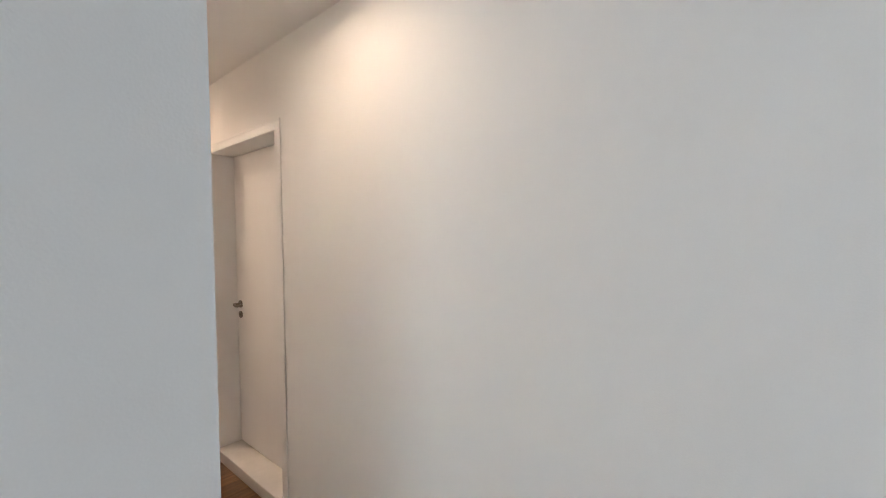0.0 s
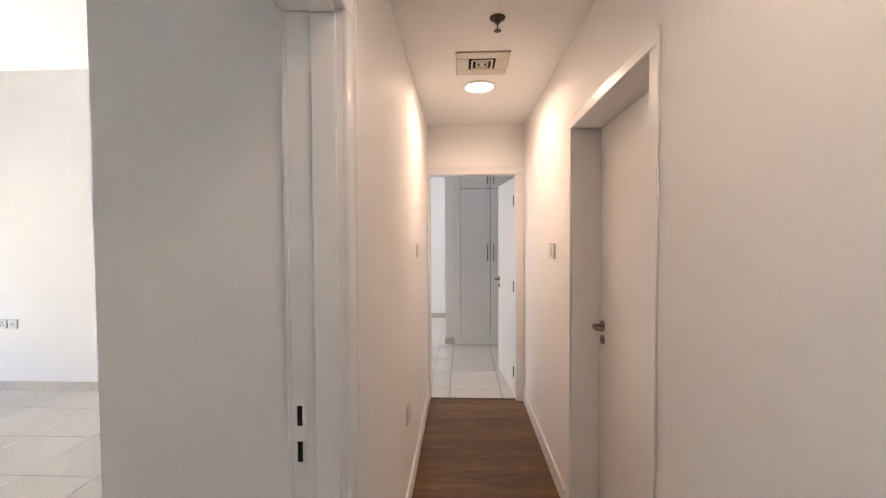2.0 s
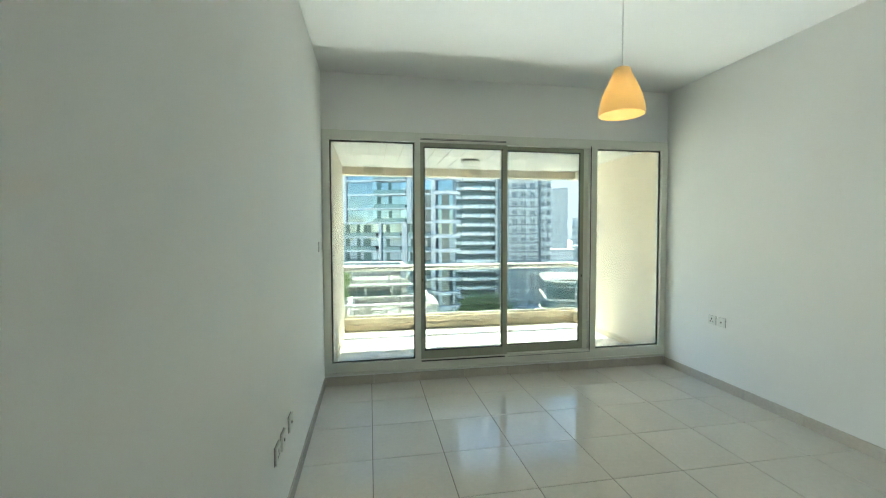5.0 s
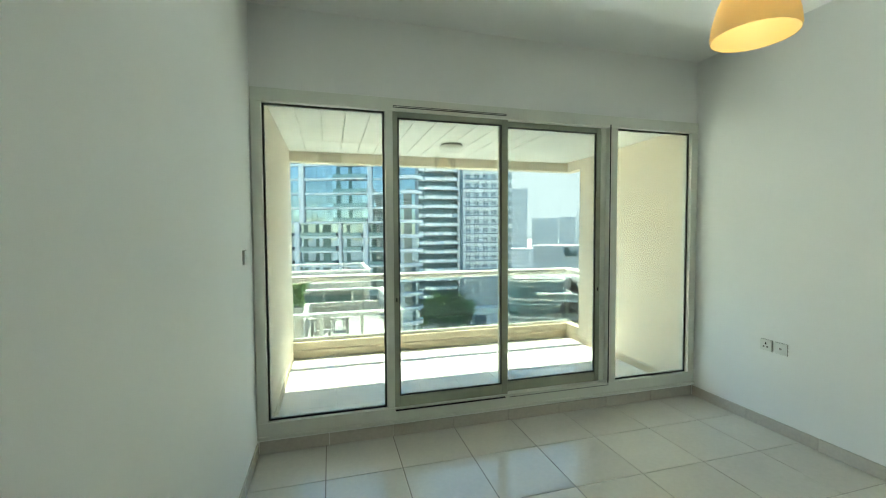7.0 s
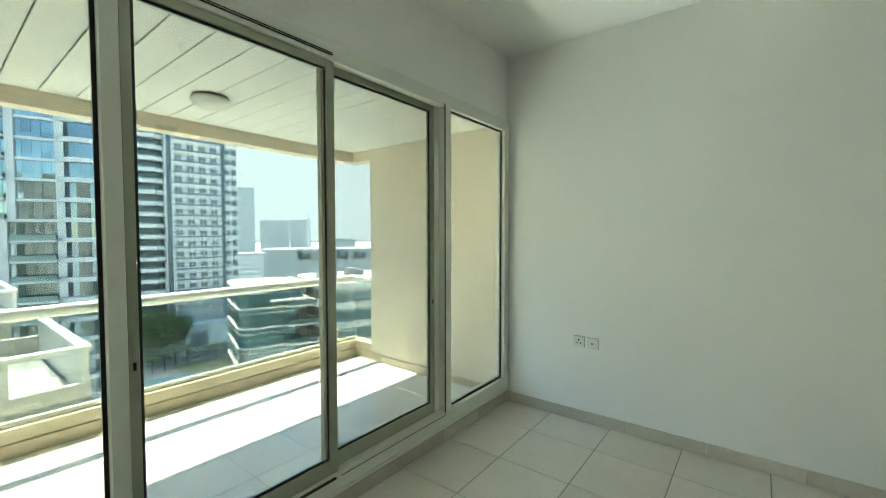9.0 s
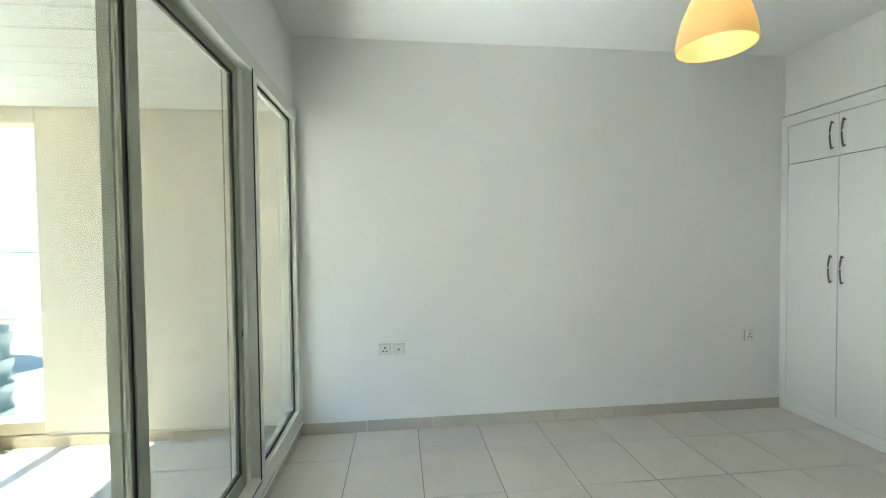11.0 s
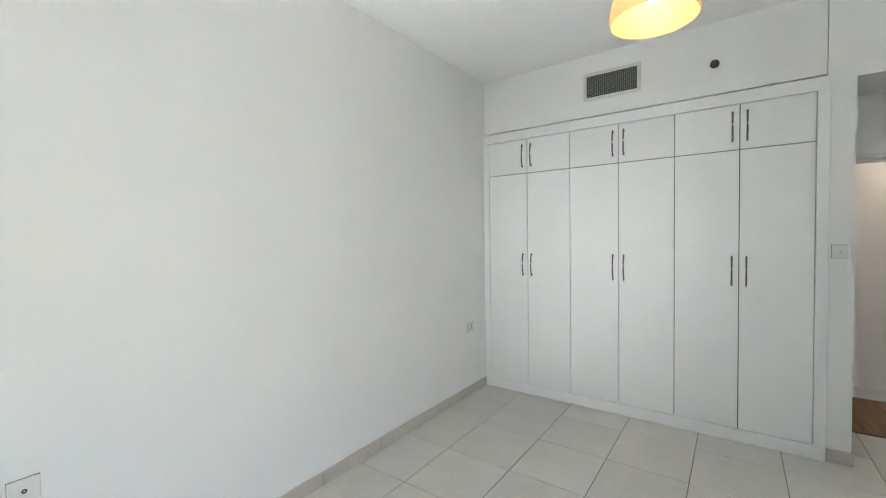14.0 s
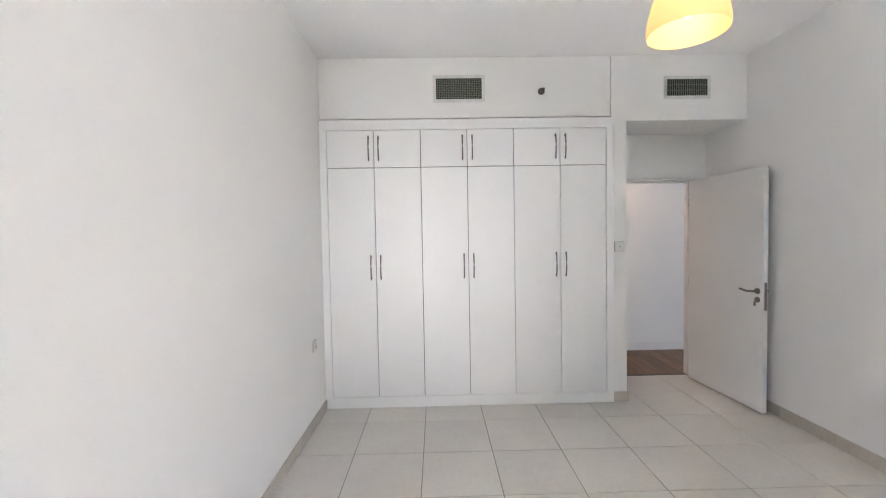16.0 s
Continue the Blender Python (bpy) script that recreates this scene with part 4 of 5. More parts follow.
for (x0, y0), (x1, y1) in zip(hz, hz[1:]):
    bm.faces.new([bm.verts.new(p) for p in ((x0, y0, GZ - 5), (x1, y1, GZ - 5), (x1, y1, 620), (x0, y0, 620))])
solid("backdrop", bm, HAZEB, "pale blue hazy sky over the city", "backdrop")
# own building under and around the flat
solid("wall_building_below", boxes(((-7, -6, GZ), (9, 5.30, -0.45))), BEIGEW, "beige rendered building below the flat", "wall")
solid("slab_building", boxes(((-6.12, -2.1, -0.4), (7.7, 5.6, -0.012))), GROUT, "concrete floor slab", "floor")
solid("roof_building", boxes(((-7, -6, CEIL_Z + 0.12), (9, 5.31, 21))), BEIGEW, "storeys above the flat", "wall")
for bn, x0, x1 in (("wall_building_west", -44, -7.02), ("wall_building_east", 9.02, 40)):
    ob = solid(bn, boxes(((x0, -14, GZ), (x1, 4.6, 21))), BEIGEW, "beige rendered wing of the same building", "wall")
    span = x1 - x0
    me_wing = mesh_of("window_band", boxes(*[((x0 + span * (k + f) / 7, 4.5, 0.7), (x0 + span * (k + f + g) / 7, 4.66, 2.6)) for k in range(7) for f, g in ((0.12, 0.3), (0.58, 0.16))]), SMOKE)
    for s in range(16):
        w = new("window_band", me_wing)
        w.parent, w.location = ob, (0, 0, GZ + s * 3.3)
bm = boxes(((-60, 126, GZ + 0.02), (140, 134, GZ + 0.06)))
solid("road", bm, ASPH, "grey asphalt road below the towers", "road")
bm = boxes(((40, 96, GZ + 0.02), (62, 124, GZ + 0.05)))
solid("lawn", bm, TGREEN, "green lawn strip beside the road", "lawn")


def ring_prism(bm, pts, z0, z1):
    lo, hi = [bm.verts.new((x, y, z0)) for x, y in pts], [bm.verts.new((x, y, z1)) for x, y in pts]
    n = len(pts)
    for k in range(n):
        bm.faces.new((lo[k], lo[(k + 1) % n], hi[(k + 1) % n], hi[k]))
    bm.faces.new(lo[::-1]), bm.faces.new(hi)
    return bm


def tower_flat(name, at, turn, width, depth, storeys, sh, split, label):
    """A tower whose front lies along its own x at y = 0 and looks to -y: slabs, pane by pane window bands, balconies, fins."""
    t = thing(name, at, label, "tower", turn=turn)
    part("wall", boxes(((0.4, 0.6, 0), (width - 0.4, depth, storeys * sh))), WHITEB, t)
    me_slab = mesh_of("slab", boxes(((0, -0.12, -0.20), (width, 0.8, 0.26))), WHITEB)
    rnd = random.Random(3)
    wins = []
    for v in range(5):
        panes = bmesh.new()
        for k in range(int(width / 1.16)):
            for z0, z1 in ((0.30, 1.12), (1.16, sh - 0.28)):
                j = [rnd.uniform(-0.012, 0.012) for _ in range(3)]
                a, b = k * 1.16 + 0.03, k * 1.16 + 1.13
                panes.faces.new([panes.verts.new(q) for q in ((a, 0.30 + j[0], z0), (b, 0.30 + j[1], z0), (b, 0.30 + j[1] + j[2], z1), (a, 0.30 + j[0] + j[2], z1))])
        wins.append(mesh_of("window_band", panes, TEAL))
    part("mullion_grid", boxes(((0.2, 0.34, 0), (width - 0.2, 0.62, storeys * sh))), NAVY, t, "dark frames behind the panes")
    low, high = ((0.0, 9.2), (10.8, 21.0), (23.0, 31.5), (33.2, 37.4), (39.2, 44.6)), ((0.0, 11.4), (31.0, 38.7))
    made = {}
    for zone, spans in (("low", low), ("high", high)):
        for x0, x1 in spans:
            made[zone, x0] = (mesh_of("balcony", boxes(((x0, -1.4, -0.18), (x1, -0.13, 0.14))), WHITEB),
                              mesh_of("balcony_glass", boxes(((x0, -1.38, 0.16), (x1, -1.33, 1.05))), RAILG),
                              mesh_of("loggia", boxes(*[((x0 + 0.4 + k * 2.3 + 0.5 * (k % 2), 0.2, 0.42), (x0 + 1.3 + k * 2.3 + 0.45 * (k % 3), 0.25, sh - 0.45)) for k in range(int((x1 - x0 - 0.9) / 2.3))]), SMOKE))
    for x, z0, z1, w in ((23.2, split, storeys, 1.1), (39.3, split, storeys, 1.0), (45.2, 0, storeys, 1.1), (12.0, split, storeys, 1.0), (22.0, 0, split, 1.1), (32.2, 0, split, 0.7), (38.2, 0, split, 1.1), (9.9, 0, split, 1.1)):
        part("fin", boxes(((x - w / 2, -0.5, z0 * sh), (x + w / 2, 0.6, z1 * sh))), WHITEB, t, "white upright fin")
    for s in range(storeys):
        rows = [("slab", me_slab), ("window_band", wins[s % 5])]
        for x0, x1 in (low if s < split else high):
            mb, mr, ml = made["low" if s < split else "high", x0]
            rows += [("balcony", mb), ("balcony_glass", mr), ("loggia", ml)]
        for nm, me in rows:
            ob = new(nm, me)
            ob.parent = t
            if nm == "loggia":
                tagged(ob, "dark loggia openings", kind="stuff")
            ob.location = (0, 0, s * sh)
    return t


SH = 3.35
tower_flat("glass_tower", (-27.5, 110.2, GZ), -18, 46.5, 24, 27, SH, 11, "white and teal glass residential tower with balconies")
# rounded balcony stack at the tower's corner
rc = thing("balcony_stack", (18.4, 96.6, GZ), "rounded white balcony stack at the tower's corner", "tower")
part("core", ring_prism(bmesh.new(), [(2.6 * math.cos(a * math.pi / 9), 2.6 * math.sin(a * math.pi / 9)) for a in range(18)], 0, 29 * SH), TEAL, rc, "curved teal glass")
me1 = mesh_of("slab", ring_prism(bmesh.new(), [(3.5 * math.cos(a * math.pi / 12), 3.5 * math.sin(a * math.pi / 12)) for a in range(24)], -0.2, 0.55), WHITEB)
for s in range(29):
    ob = new("slab", me1)
    ob.parent, ob.location = rc, (0, 0, s * SH)

# tower with wavy balconies
wv = thing("wavy_tower", (27.5, 149.0, GZ), "blue-grey tower with wavy white balcony edges", "tower", turn=-4)
part("wall", boxes(((0.5, 2.0, 0), (20, 22, 31 * SH))), BLUEG, wv, "blue-grey glazed wall")


def wavy(z0, z1, amp, ins):
    pts = []
    for k in range(33):
        x = 20.0 * k / 32
        bulge = 1.6 * math.sin(math.pi * (x % 7.0) / 7.0) + (1.4 if 7 < x < 17 else 0)
        pts.append((x, 0.6 - amp * bulge + ins))
    pts += [(20.0, 3.0), (0.0, 3.0)]
    return ring_prism(bmesh.new(), pts, z0, z1)


me_a = mesh_of("slab", wavy(-0.2, 0.9, 1.0, 0.0), WHITEC)
me_b = mesh_of("balcony_glass", wavy(0.9, 1.3, 1.0, 0.12), RAILG)
me_c = mesh_of("window_band", boxes(*[((0.6 + k * 1.21, 1.5, 0.3), (1.55 + k * 1.21, 2.05, SH - 0.3)) for k in range(16)]), WINH)
for s in range(31):
    for nm, me in (("slab", me_a), ("balcony_glass", me_b), ("window_band", me_c)):
        ob = new(nm, me)
        ob.parent, ob.location = wv, (0, 0, s * SH)

# slab tower with punched windows
st = thing("slab_tower", (46.8, 146.0, GZ), "white slab tower with dark upright strips and rows of windows", "tower", turn=-6)
part("wall", boxes(((0, 0, 0), (20.5, 20, 31 * SH))), WHITEC, st)
part("podium", boxes(((3.0, -6.0, 0), (20.5, 0.02, 6.0)), ((2.0, -6.6, 6.0), (21.5, 0.02, 6.9))), WHITEC, st, "low white podium")
part("podium_doors", boxes(((4.5, -6.06, 0), (9.0, -5.9, 4.4))), WINH, st, "dark podium entrance")
for x in (0.4, 15.6):
    part("strip", boxes(((x, -0.25, 0), (x + 1.2, 0.05, 31 * SH))), NAVY, st, "dark blue upright strip")
bmw = bmesh.new()
for k in range(4):
    for d in (0, 1.05):
        x = 2.6 + k * 3.3 + d
        bm_box(bmw, (x, -0.08, 0.95), (x + 0.85, 0.1, 2.35))
me_w = mesh_of("window_band", bmw, WINH)
me_l = mesh_of("balcony", boxes(((1.9, -1.0, -0.12), (15.4, 0.05, 0.12))), WHITEC)
me_g = mesh_of("balcony_glass", boxes(((2.0, -0.98, 0.12), (15.3, -0.9, 0.62))), NAVY)
me_r = mesh_of("balcony", ring_prism(bmesh.new(), [(16.9, 0.0), (17.0, -0.9), (18.6, -1.6), (20.2, -1.1), (21.0, 0.4), (21.2, 3.0), (16.9, 3.0)], -0.1, 0.5), WHITEC)
me_q = mesh_of("window_band", boxes(((17.1, -0.2, 1.0), (18.2, 0.1, 2.3)), ((18.9, -0.2, 0.6), (20.4, 0.3, 2.5)), ((17.0, -1.0, 0.5), (17.2, -0.9, 0.9))), WINH)
for s in range(31):
    for nm, me in (("window_band", me_w), ("balcony", me_l), ("balcony_glass", me_g), ("balcony", me_r), ("window_band", me_q)):
        ob = new(nm, me)
        ob.parent, ob.location = st, (0, 0, s * SH)


def far_block(name, az0, az1, dist, top, label, face, glass, rows, cols):
    """A distant block between two bearings (degrees east of north), with rows of window strips."""
    a0, a1 = radians(az0), radians(az1)
    p, q = Vector((math.sin(a0) * dist, 3 + math.cos(a0) * dist)), Vector((math.sin(a1) * dist, 3 + math.cos(a1) * dist))
    w = (q - p).length
    turn = math.degrees(math.atan2(q.y - p.y, q.x - p.x))
    t = thing(name, (p.x, p.y, GZ), label, "building", turn=turn)
    h = top - GZ
    part("wall", boxes(((0, 0, 0), (w, w * 0.6, h))), face, t)
    sh = h / rows
    me = mesh_of("window_band", boxes(*[((w * (k + 0.12) / cols, -0.15, sh * 0.3), (w * (k + 0.88) / cols, 0.1, sh * 0.8)) for k in range(cols)]), glass)
    for s in range(rows):
        ob = new("window_band", me)
        ob.parent, ob.location = t, (0, 0, s * sh)
    return t


# far blocks and spire take their haze from HAZE and HAZED
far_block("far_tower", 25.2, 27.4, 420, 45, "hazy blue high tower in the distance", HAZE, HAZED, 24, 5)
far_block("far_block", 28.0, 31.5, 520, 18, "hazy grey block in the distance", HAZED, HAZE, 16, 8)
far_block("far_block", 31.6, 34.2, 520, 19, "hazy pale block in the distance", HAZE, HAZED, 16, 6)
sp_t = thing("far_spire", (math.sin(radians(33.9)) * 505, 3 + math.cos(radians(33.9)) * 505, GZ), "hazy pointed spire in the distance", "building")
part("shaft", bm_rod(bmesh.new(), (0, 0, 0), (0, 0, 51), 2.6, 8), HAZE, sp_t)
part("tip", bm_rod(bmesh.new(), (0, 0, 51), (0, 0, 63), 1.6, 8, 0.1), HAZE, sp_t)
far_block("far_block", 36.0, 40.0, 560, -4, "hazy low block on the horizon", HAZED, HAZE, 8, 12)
far_block("white_block", 24.6, 29.2, 255, -9.0, "white mid-rise with banded storeys", WHITEB, HAZED, 9, 9)
far_block("white_block", 29.5, 34.5, 270, -8.0, "white mid-rise with roof huts", WHITEB, HAZED, 9, 10)
far_block("white_block", -9.0, -2.0, 160, -12.0, "white block behind the terraces", WHITEB, SMOKE, 7, 8)

# long hall with a curved roof edge and big dark sign shapes
hall = thing("long_hall", (math.sin(radians(28.5)) * 165, 3 + math.cos(radians(28.5)) * 165, GZ), "long grey hall with a curved roof edge and dark sign", "building", turn=-33)
pts = [(0, 0), (12, -1.5), (28, -2.2), (44, -1.5), (58, 0.5), (58, 22), (0, 22)]
part("wall", ring_prism(bmesh.new(), pts, 0, 25.5), HALLG, hall)
part("roof_edge", ring_prism(bmesh.new(), [(x + (0.8 if x > 30 else -0.8), y - 0.8) for x, y in pts], 28.4, 28.9), WHITEB, hall, "pale curved roof edge")
part("roof", ring_prism(bmesh.new(), pts, 28.9, 28.96), GREYR, hall, "grey gravel roof")
part("fascia", ring_prism(bmesh.new(), [(x, y - 0.4) for x, y in pts], 25.5, 28.4), HALLG, hall, "grey fascia")
for x in (12, 19.5, 26, 32.5, 39):
    part("sign_shape", boxes(((x, -3.4, 25.2), (x + 1.2, -2.6, 28.2)), ((x + 1.2, -3.4, 25.2), (x + 4.2, -2.6, 26.2)), ((x + 3.2, -3.4, 26.2), (x + 4.2, -2.6, 27.6))), SMOKE, hall, "dark sign shape")

# office block with rounded glass corners
off = thing("office_block", (34.5, 75.0, GZ), "white office block with banded teal glass and round corners", "building", turn=-18)


def rounded(x0, x1, y0, y1, r, grow=0.0):
    pts = []
    for cx, cy, a0 in ((x0 + r, y0 + r, 180), (x1 - r, y0 + r, 270), (x1 - r, y1 - r, 0), (x0 + r, y1 - r, 90)):
        for k in range(7):
            a = radians(a0 + 15 * k)
            pts.append((cx + (r + grow) * math.cos(a), cy + (r + grow) * math.sin(a)))
    return pts


OH = 3.55
bodies = ((0, 11, 0, 16, 2.0, 7), (13.5, 34, -7, 16, 4.0, 7), (11.6, 12.9, 4, 16, 0.2, 7))
for bi, (x0, x1, y0, y1, r, n) in enumerate(bodies):
    part("glass_body", ring_prism(bmesh.new(), rounded(x0, x1, y0, y1, r), 0, n * OH), OFFG if bi < 2 else TERR, off, "banded teal glass" if bi < 2 else "pale core wall")
    lo, hi = ((-0.55, 0.75) if bi == 1 else (-0.22, 0.16))
    me = mesh_of("band", ring_prism(bmesh.new(), rounded(x0, x1, y0, y1, r, 0.25), lo, hi), TERR)
    md = mesh_of("mullion_ring", ring_prism(bmesh.new(), rounded(x0, x1, y0, y1, r, 0.08), 1.9, 2.05), WHITEB)
    for s in range(1, n + 1):
        ob = new("band", me)
        ob.parent, ob.location = off, (0, 0, s * OH)
        ob = new("mullion_ring", md)
        ob.parent, ob.location = off, (0, 0, (s - 1) * OH + 0.6)
for x0, x1, y0, y1, r, n in bodies:
    part("roof", ring_prism(bmesh.new(), rounded(x0, x1, y0, y1, r, -0.25), n * OH + 0.35, n * OH + 0.40), GREYR, off, "grey gravel roof")
part("roof_canopy", boxes(((5.0, -2.4, 6 * OH + 1.2), (12, 5, 6 * OH + 1.5))), TERR, off, "flat white roof canopy")
for s in range(2, 7):
    bal = part("balcony", boxes(((8.0, -1.6, s * OH - 0.2), (14.0, 4.0, s * OH + 0.15))), WHITEB, off)
    part("balcony_glass", boxes(((8.0, -1.55, s * OH + 0.15), (14.0, -1.5, s * OH + 1.05))), SMOKE, bal, "dark balcony glass")
for k in range(4):
    part("roof_plant", boxes(((15 + k * 3, 2 + (k % 2) * 4, 7 * OH + 0.7), (17 + k * 3, 5 + (k % 2) * 4, 7 * OH + 1.8 + 0.4 * (k % 3)))), GREYR, off, "rooftop plant box")

# neighbour's roof terraces, just below


def terrace(name, x0, x1, y0, y1, top, label):
    t = thing(name, ((x0 + x1) / 2, (y0 + y1) / 2, top - 2.0), label, "terrace")
    o = Vector(((x0 + x1) / 2, (y0 + y1) / 2, top - 2.0))
    B = lambda *pr, bevel=0.02: boxes(*[(Vector(a) - o, Vector(b) - o) for a, b in pr], bevel=bevel)
    part("building_below", B(((x0 + 0.2, y0 + 0.2, GZ), (x1 - 0.2, y1 - 0.2, top - 1.2))), TERR, t)
    part("floor_slab", B(((x0, y0, top - 1.3), (x1, y1, top - 1.05))), GREYT, t)
    w = 0.14
    part("parapet", B(((x0, y0, top - 1.05), (x1, y0 + w, top - 0.72)), ((x1 - w, y0 + w, top - 1.05), (x1, y1, top - 0.02)), ((x0, y1 - w, top - 1.05), (x1 - w, y1, top - 0.50))), TERR, t)
    part("top_rail", B(((x0, y0 - 0.04, top - 0.02), (x1 + 0.04, y0 + 0.2, top + 0.1)), ((x1 - 0.2, y0 + 0.2, top - 0.02), (x1 + 0.04, y1 + 0.04, top + 0.1)), ((x0, y1 - 0.2, top - 0.02), (x1 - 0.2, y1 + 0.04, top + 0.1))), RAILM, t, "white square top rail")
    n = int((x1 - x0) / 1.25)
    for k in range(n + 1):
        x = x1 - 0.08 - k * 1.25
        for y in (y0 + 0.07, y1 - 0.07):
            part("post", B(((x - 0.06, y - 0.06, top - 0.73), (x + 0.06, y + 0.06, top - 0.02))), RAILM, t)
    return t


terrace("roof_terrace", -7.0, 2.95, 15.2, 20.9, -1.05, "white neighbouring roof terrace with square rails")
terrace("roof_terrace", -12.0, 3.2, 29.0, 35.0, -0.95, "white farther roof terrace with square rails")
solid("wall_neighbour_glass", boxes(((-12, 28.7, -7), (2.6, 28.95, -2.4))), SMOKE, "dark glazed wall under the farther terrace", "wall")
solid("wall_terrace_infill", boxes(((-6.9, 15.22, -2.0), (-0.15, 15.36, -1.07)), ((-0.29, 15.36, -2.1), (-0.15, 19.4, -1.30)), bevel=0.01), TERR, "solid cream panels between the terrace posts", "wall")
# planter, table and loungers on the near terrace
pln = thing("planter", (-1.52, 19.2, -2.10), "white terrace planter with a leafy shrub", "planter")
part("box", boxes(((-1.2, -0.5, 0), (1.2, 0.5, 0.75)), bevel=0.03), TERR, pln)


def foliage(rnd, n, rx, ry, rz, size, lobes=7):
    bm = bmesh.new()
    cs = [(rnd.uniform(-0.6, 0.6), rnd.uniform(-0.6, 0.6), rnd.uniform(-0.4, 0.6), rnd.uniform(0.35, 0.6)) for _ in range(lobes)]
    for _ in range(n):
        cx, cy, cz, cr = rnd.choice(cs)
        v = Vector((rnd.gauss(0, 1), rnd.gauss(0, 1), rnd.gauss(0, 1))).normalized() * cr * rnd.uniform(0.55, 1.05)
        c = Vector(((cx + v.x) * rx, (cy + v.y) * ry, (cz + v.z) * rz))
        m = Euler((rnd.uniform(0, 6.3), rnd.uniform(0, 6.3), rnd.uniform(0, 6.3))).to_matrix()
        s = size * rnd.uniform(0.6, 1.4)
        bm.faces.new([bm.verts.new(c + m @ Vector(p) * s) for p in ((-0.5, -0.9, 0), (0.5, -0.9, 0.15), (0.6, 0.8, 0), (-0.4, 0.9, 0.15))])
    return bm


rnd = random.Random(5)
ob = part("shrub", foliage(rnd, 900, 0.6, 0.5, 0.8, 0.06), LEAF, pln, "leafy green shrub")
ob.location = (0.75, 0, 1.15)
tb = thing("terrace_table", (0.62, 16.9, -2.10), "grey low terrace table with chairs' frames", "table")
part("tabletop", boxes(((-0.7, -0.45, 0.68), (0.7, 0.45, 0.73)), bevel=0.01), FURN, tb)
for x in (-0.6, 0.6):
    for y in (-0.38, 0.38):
        part("leg", boxes(((x - 0.03, y - 0.03, 0), (x + 0.03, y + 0.03, 0.68))), FURN, tb)


def terrace_chair(at, turn):
    c = thing("terrace_chair", at, "grey slatted terrace chair beside the table", "chair", "terrace chairs", turn=turn)
    part("seat", boxes(((-0.24, -0.24, 0.42), (0.24, 0.24, 0.46)), bevel=0.01), FURN, c)
    part("backrest", boxes(((-0.24, 0.2, 0.5), (0.24, 0.24, 0.9)), bevel=0.01), FURN, c)
    for x in (-0.21, 0.21):
        for y in (-0.21, 0.21):
            part("leg", boxes(((x - 0.02, y - 0.02, 0), (x + 0.02, y + 0.02, 0.42))), FURN, c)
    return c


ch = terrace_chair((0.25, 17.7, -2.1), 0)
copy_thing(ch, pose(0.95, 17.7, -2.1, 0, 0, 10))
copy_thing(ch, pose(0.4, 16.1, -2.1, 0, 0, 185))
rug = thing("terrace_screen", (2.0, 17.5, -2.1), "pale lattice panel with round openings lying on the terrace", "screen")
bmr = boxes(((-0.6, -1.1, 0.0), (0.6, 1.1, 0.05)), bevel=0.01)
part("panel", bmr, TERR, rug)
for i in range(2):
    for j in range(3):
        bmd = bm_lathe(bmesh.new(), [(0.0, 0.058), (0.2, 0.058), (0.21, 0.05)], 18, at=(-0.28 + i * 0.56, -0.7 + j * 0.7, 0))
        part("disc", bmd, FURN, rug, "grey round opening")

# trees, palms, pool, cars, lamp posts


def tree(at, h, r, seed, label="broad green street tree beside the road"):
    rnd = random.Random(seed)
    t = thing("tree", at, label, "tree", "street trees")
    bm = bmesh.new()
    bm_rod(bm, (0, 0, 0), (0, 0, h * 0.45), h * 0.035, 8, h * 0.022)
    for k in range(5):
        a = k * 1.26 + rnd.random()
        bm_rod(bm, (0, 0, h * 0.38), (math.cos(a) * r * 0.5, math.sin(a) * r * 0.5, h * 0.68), h * 0.016, 6, h * 0.006)
    part("trunk", bm, BARK, t)
    c = part("crown", foliage(rnd, 3000, r, r, h * 0.52, 0.34, 22), LEAF, t)
    c.location = (0, 0, h * 0.62)
    return t


for x, y, h, r, s in ((37, 137, 12.5, 5.2, 1), (42, 138, 11, 4.6, 2), (31, 139, 9, 3.6, 3), (47, 140, 9, 4.5, 6), (55, 116, 7, 3.5, 7), (60, 122, 7, 3.5, 8)):
    tree((x, y, GZ), h, r, s)


def palm(at, h, seed):
    rnd = random.Random(seed)
    t = thing("palm", at, "tall green palm beside the pool", "palm", "poolside palms")
    part("trunk", bm_rod(bmesh.new(), (0, 0, 0), (0, 0, h), 0.28, 8, 0.2), BARK, t)
    bm = bmesh.new()
    for k in range(16):
        a, lift = k * 2.4, rnd.uniform(0.1, 1.0)
        prev = None
        for j in range(6):
            f = j / 5
            c = Vector((math.cos(a) * 2.6 * f, math.sin(a) * 2.6 * f, h + lift * 1.6 * f - 2.2 * f * f))
            s = Vector((-math.sin(a), math.cos(a), -0.2)) * (0.42 * math.sin(math.pi * (0.12 + 0.85 * f)))
            row = (bm.verts.new(c - s), bm.verts.new(c + s))
            if prev:
                bm.faces.new((prev[0], prev[1], row[1], row[0]))
            prev = row
    part("fronds", bm, LEAF, t)
    return t


for x, y, h, s in ((38, 122, 5, 1), (41, 124, 5.5, 2), (43.5, 123, 5, 3), (35, 121, 4.5, 4), (49, 118, 5, 5), (54, 119, 5, 6)):
    palm((x, y, GZ), h, s)
pl2 = thing("swimming_pool", (34.0, 112.5, GZ), "turquoise swimming pool with pale edges", "pool", turn=-20)
part("edge", ring_prism(bmesh.new(), rounded(-8, 8, -3.6, 3.6, 3, 0.9), 0.0, 0.12), WHITEB, pl2)
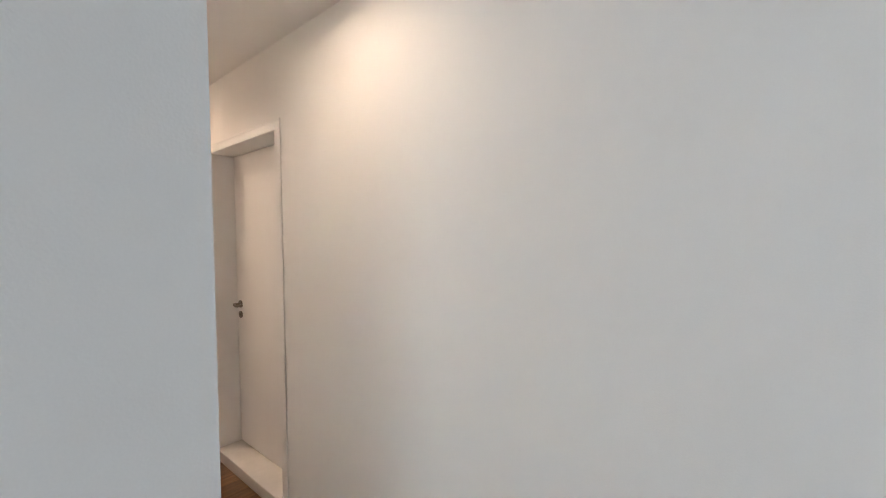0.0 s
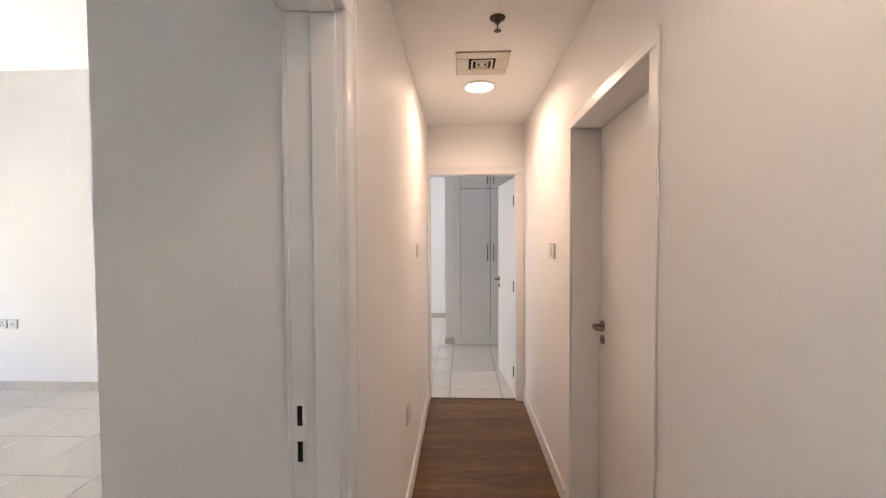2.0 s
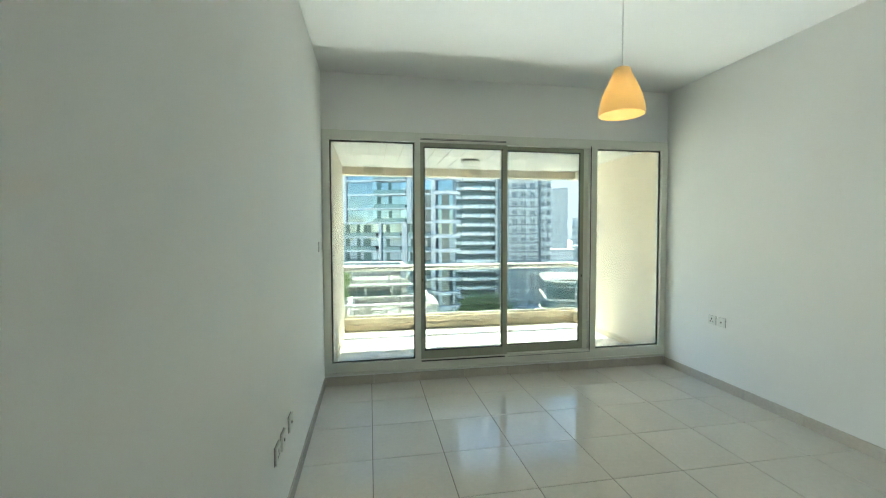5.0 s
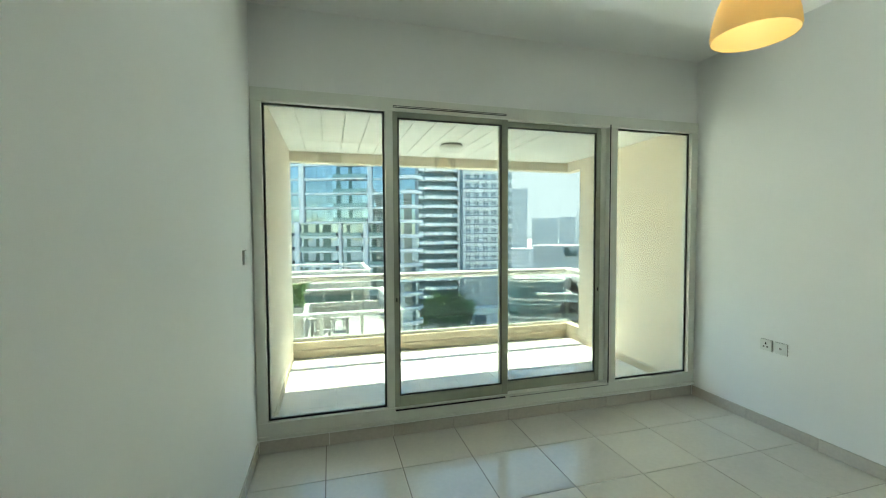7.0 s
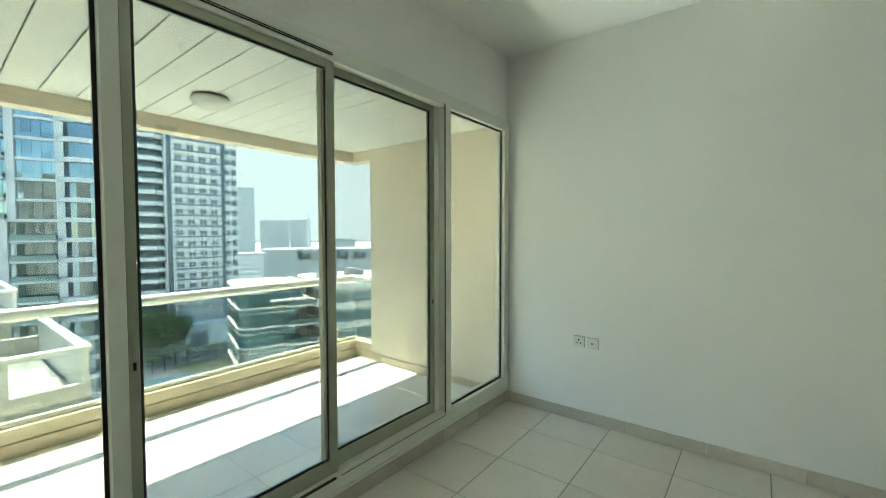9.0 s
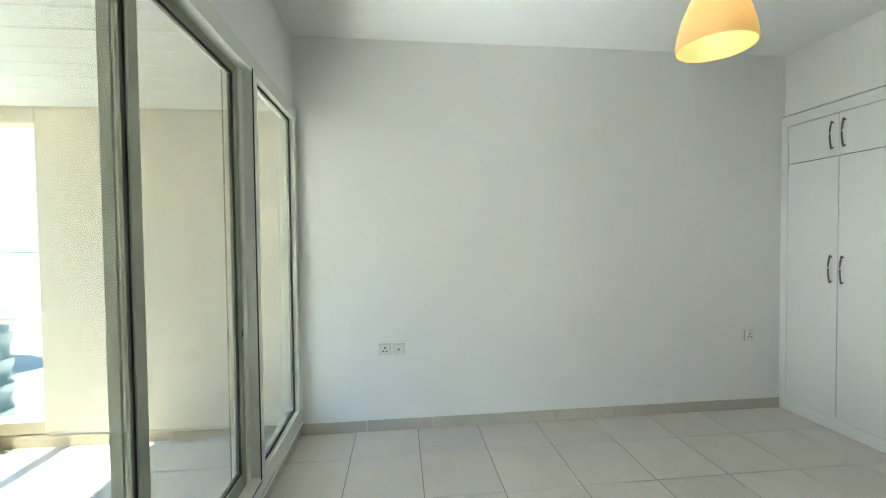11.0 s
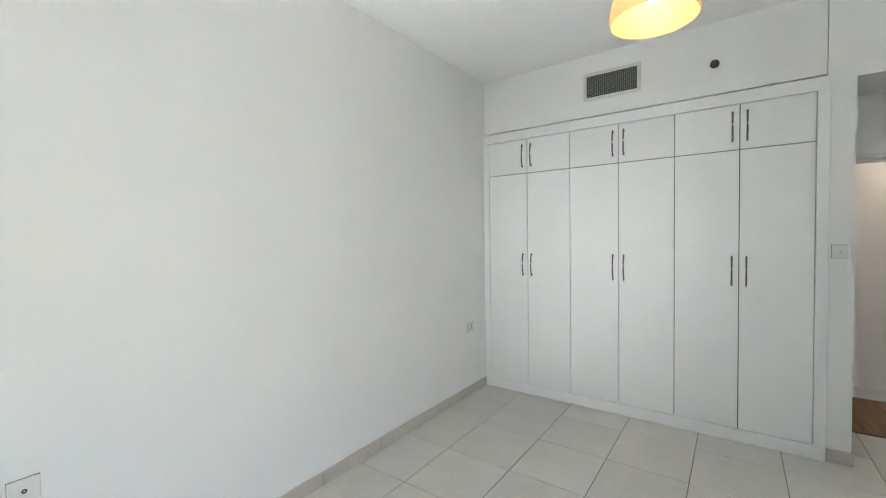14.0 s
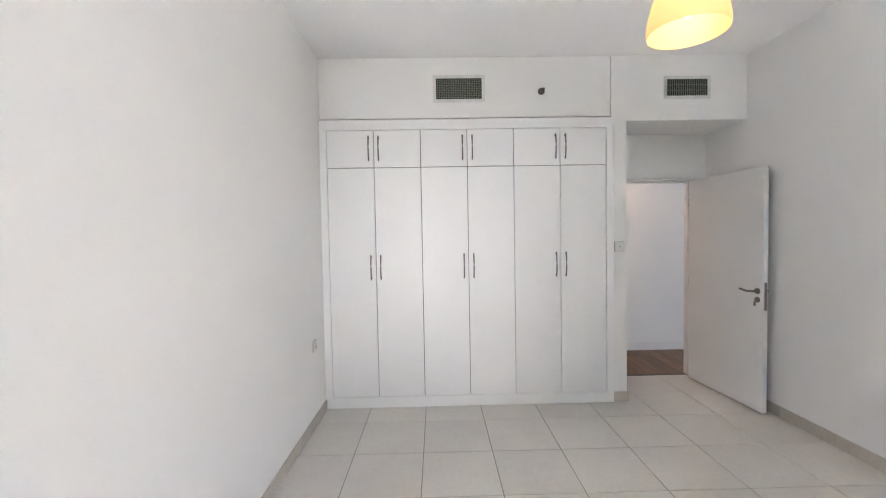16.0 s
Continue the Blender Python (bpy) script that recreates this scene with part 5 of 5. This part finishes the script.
part("water", ring_prism(bmesh.new(), rounded(-8, 8, -3.6, 3.6, 3, 0.0), 0.1, 0.16), POOL, pl2)


def car(at, turn, material, label):
    c = thing("car", at, label, "car", "parked cars", turn=turn)
    part("body", boxes(((-2.1, -0.85, 0.35), (2.1, 0.85, 0.95)), bevel=0.18, seg=2), material, c)
    part("cabin", boxes(((-1.2, -0.75, 0.9), (1.0, 0.75, 1.5)), bevel=0.25, seg=2), SMOKE, c)
    for x in (-1.3, 1.3):
        for y in (-0.85, 0.85):
            part("wheel", bm_rod(bmesh.new(), (x, y - 0.1, 0.33), (x, y + 0.1, 0.33), 0.33, 14), DARKR, c)
    return c


for k in range(6):
    car((24 + k * 5.6, 128 + (k % 2) * 4, GZ + 0.06), 0 if k % 2 else 180, WHITEB if k % 3 else DARKR, "white parked car on the road" if k % 3 else "dark parked car on the road")
for x in (30, 50, 70):
    lp = thing("street_lamp", (x, 125, GZ), "grey street lamp beside the road", "street lamp", "street lamps")
    part("pole", bm_rod(bmesh.new(), (0, 0, 0), (0, 0, 9), 0.1, 8, 0.06), RAILM, lp)
    part("arm", boxes(((-0.1, -1.4, 8.9), (0.1, 0.1, 9.05)), bevel=0.02), RAILM, lp)

# ---- floors: pieces last ----


def tiles(root_name, label, x0, y0, pitch, i0, i1, j0, j1, area, material, z, thick, gap, cut=()):
    """Square tiles on a grid, trimmed to the area (x0, x1, y0, y1) and left out of the cut areas."""
    ax0, ax1, ay0, ay1 = area
    root = solid(root_name, boxes(((ax0, ay0, z - thick - 0.006), (ax1, ay1, z - thick + 0.0045))), GROUT, label, "floor")
    cache = {}
    for i in range(i0, i1):
        for j in range(j0, j1):
            a, b = max(x0 + i * pitch + gap, ax0 + 0.001), min(x0 + (i + 1) * pitch - gap, ax1 - 0.001)
            c, d = max(y0 + j * pitch + gap, ay0 + 0.001), min(y0 + (j + 1) * pitch - gap, ay1 - 0.001)
            if b - a < 0.01 or d - c < 0.01 or any(k[0] - 0.001 <= a and b <= k[1] + 0.001 and k[2] - 0.001 <= c and d <= k[3] + 0.001 for k in cut):
                continue
            key = (round(b - a, 4), round(d - c, 4))
            if key not in cache:
                w, h = key[0] / 2, key[1] / 2
                cache[key] = mesh_of("tile", boxes(((-w, -h, -thick), (w, h, 0)), bevel=0.0012), material)
            t = new("tile", cache[key])
            t.parent = root
            t.location = ((a + b) / 2, (c + d) / 2, z)
    return root


P = 0.49
tiles("floor", "glossy beige ceramic tile floor with thin joints", 0.615, 3.28, P, -2, 8, -7, 5, (XW, XE, YC + 0.05, YN), TILE, 0.0, 0.008, 0.0024, [(1.36, XE, 0, 1.0)])
tiles("floor_second", "glossy beige tile floor of the second bedroom", 4.13, -0.36, P, -2, 9, -4, 3, (XEND + 0.02, 7.58, -1.65, YC), TILE, 0.0, 0.008, 0.0024)
tiles("floor_second_north", "glossy beige tile floor of the second bedroom", 4.13, -0.36, P, -1, 9, 1, 11, (XE + 0.12, 7.58, YC, 4.2), TILE, 0.0, 0.008, 0.0024)
tiles("floor_balcony", "pale glazed balcony floor tiles", 0.30, 5.40, 0.40, -1, 11, -1, 6, (BXW, BXE + 0.12, BY, BF), BTILE, BZ, 0.008, 0.0016).data.materials[0] = BGROUT
planks = solid("floor_corridor", boxes(((-6.0, YS, -0.011), (XEND + 0.02, YC + 0.05, -0.006))), JOINT, "brown wood-look laminate floor laid across the corridor", "floor")
PW = 0.127
rndp = random.Random(9)
pcache = {}
x = XEND + 0.02 - PW
while x > -6.0 + PW:
    cuts = [YS, YC + 0.05] if rndp.random() < 0.45 else [YS, YS + rndp.choice((0.25, 0.45, 0.62)), YC + 0.05]
    for c, d in zip(cuts, cuts[1:]):
        key = round(d - c, 3)
        if key not in pcache:
            pcache[key] = mesh_of("plank", boxes(((-PW / 2 + 0.0006, -key / 2 + 0.0006, -0.006), (PW / 2 - 0.0006, key / 2 - 0.0006, 0)), bevel=0.0008), WOOD)
        t = new("plank", pcache[key])
        t.parent = planks
        t.location = (x + PW / 2, (c + d) / 2, 0.002)
    x -= PW
solid("floor_living", boxes(((-6.0, YC + 0.05, -0.011), (-0.07, 5.5, 0.0))), WOOD, "brown wood-look laminate floor of the living room", "floor")
solid("floor_bathroom", boxes(((1.0, -1.95, -0.011), (3.0, YS - 0.20, 0.0))), TILE, "beige floor behind the shut door", "floor")
solid("threshold_strip", boxes(((D1[0], YC + 0.035, 0.0), (D1[1], YC + 0.062, 0.006)), ((XEND + 0.006, D3[0], 0.0), (XEND + 0.034, D3[1], 0.006)), bevel=0.001), DARKST, "thin dark metal strips between wood and tile", "threshold")
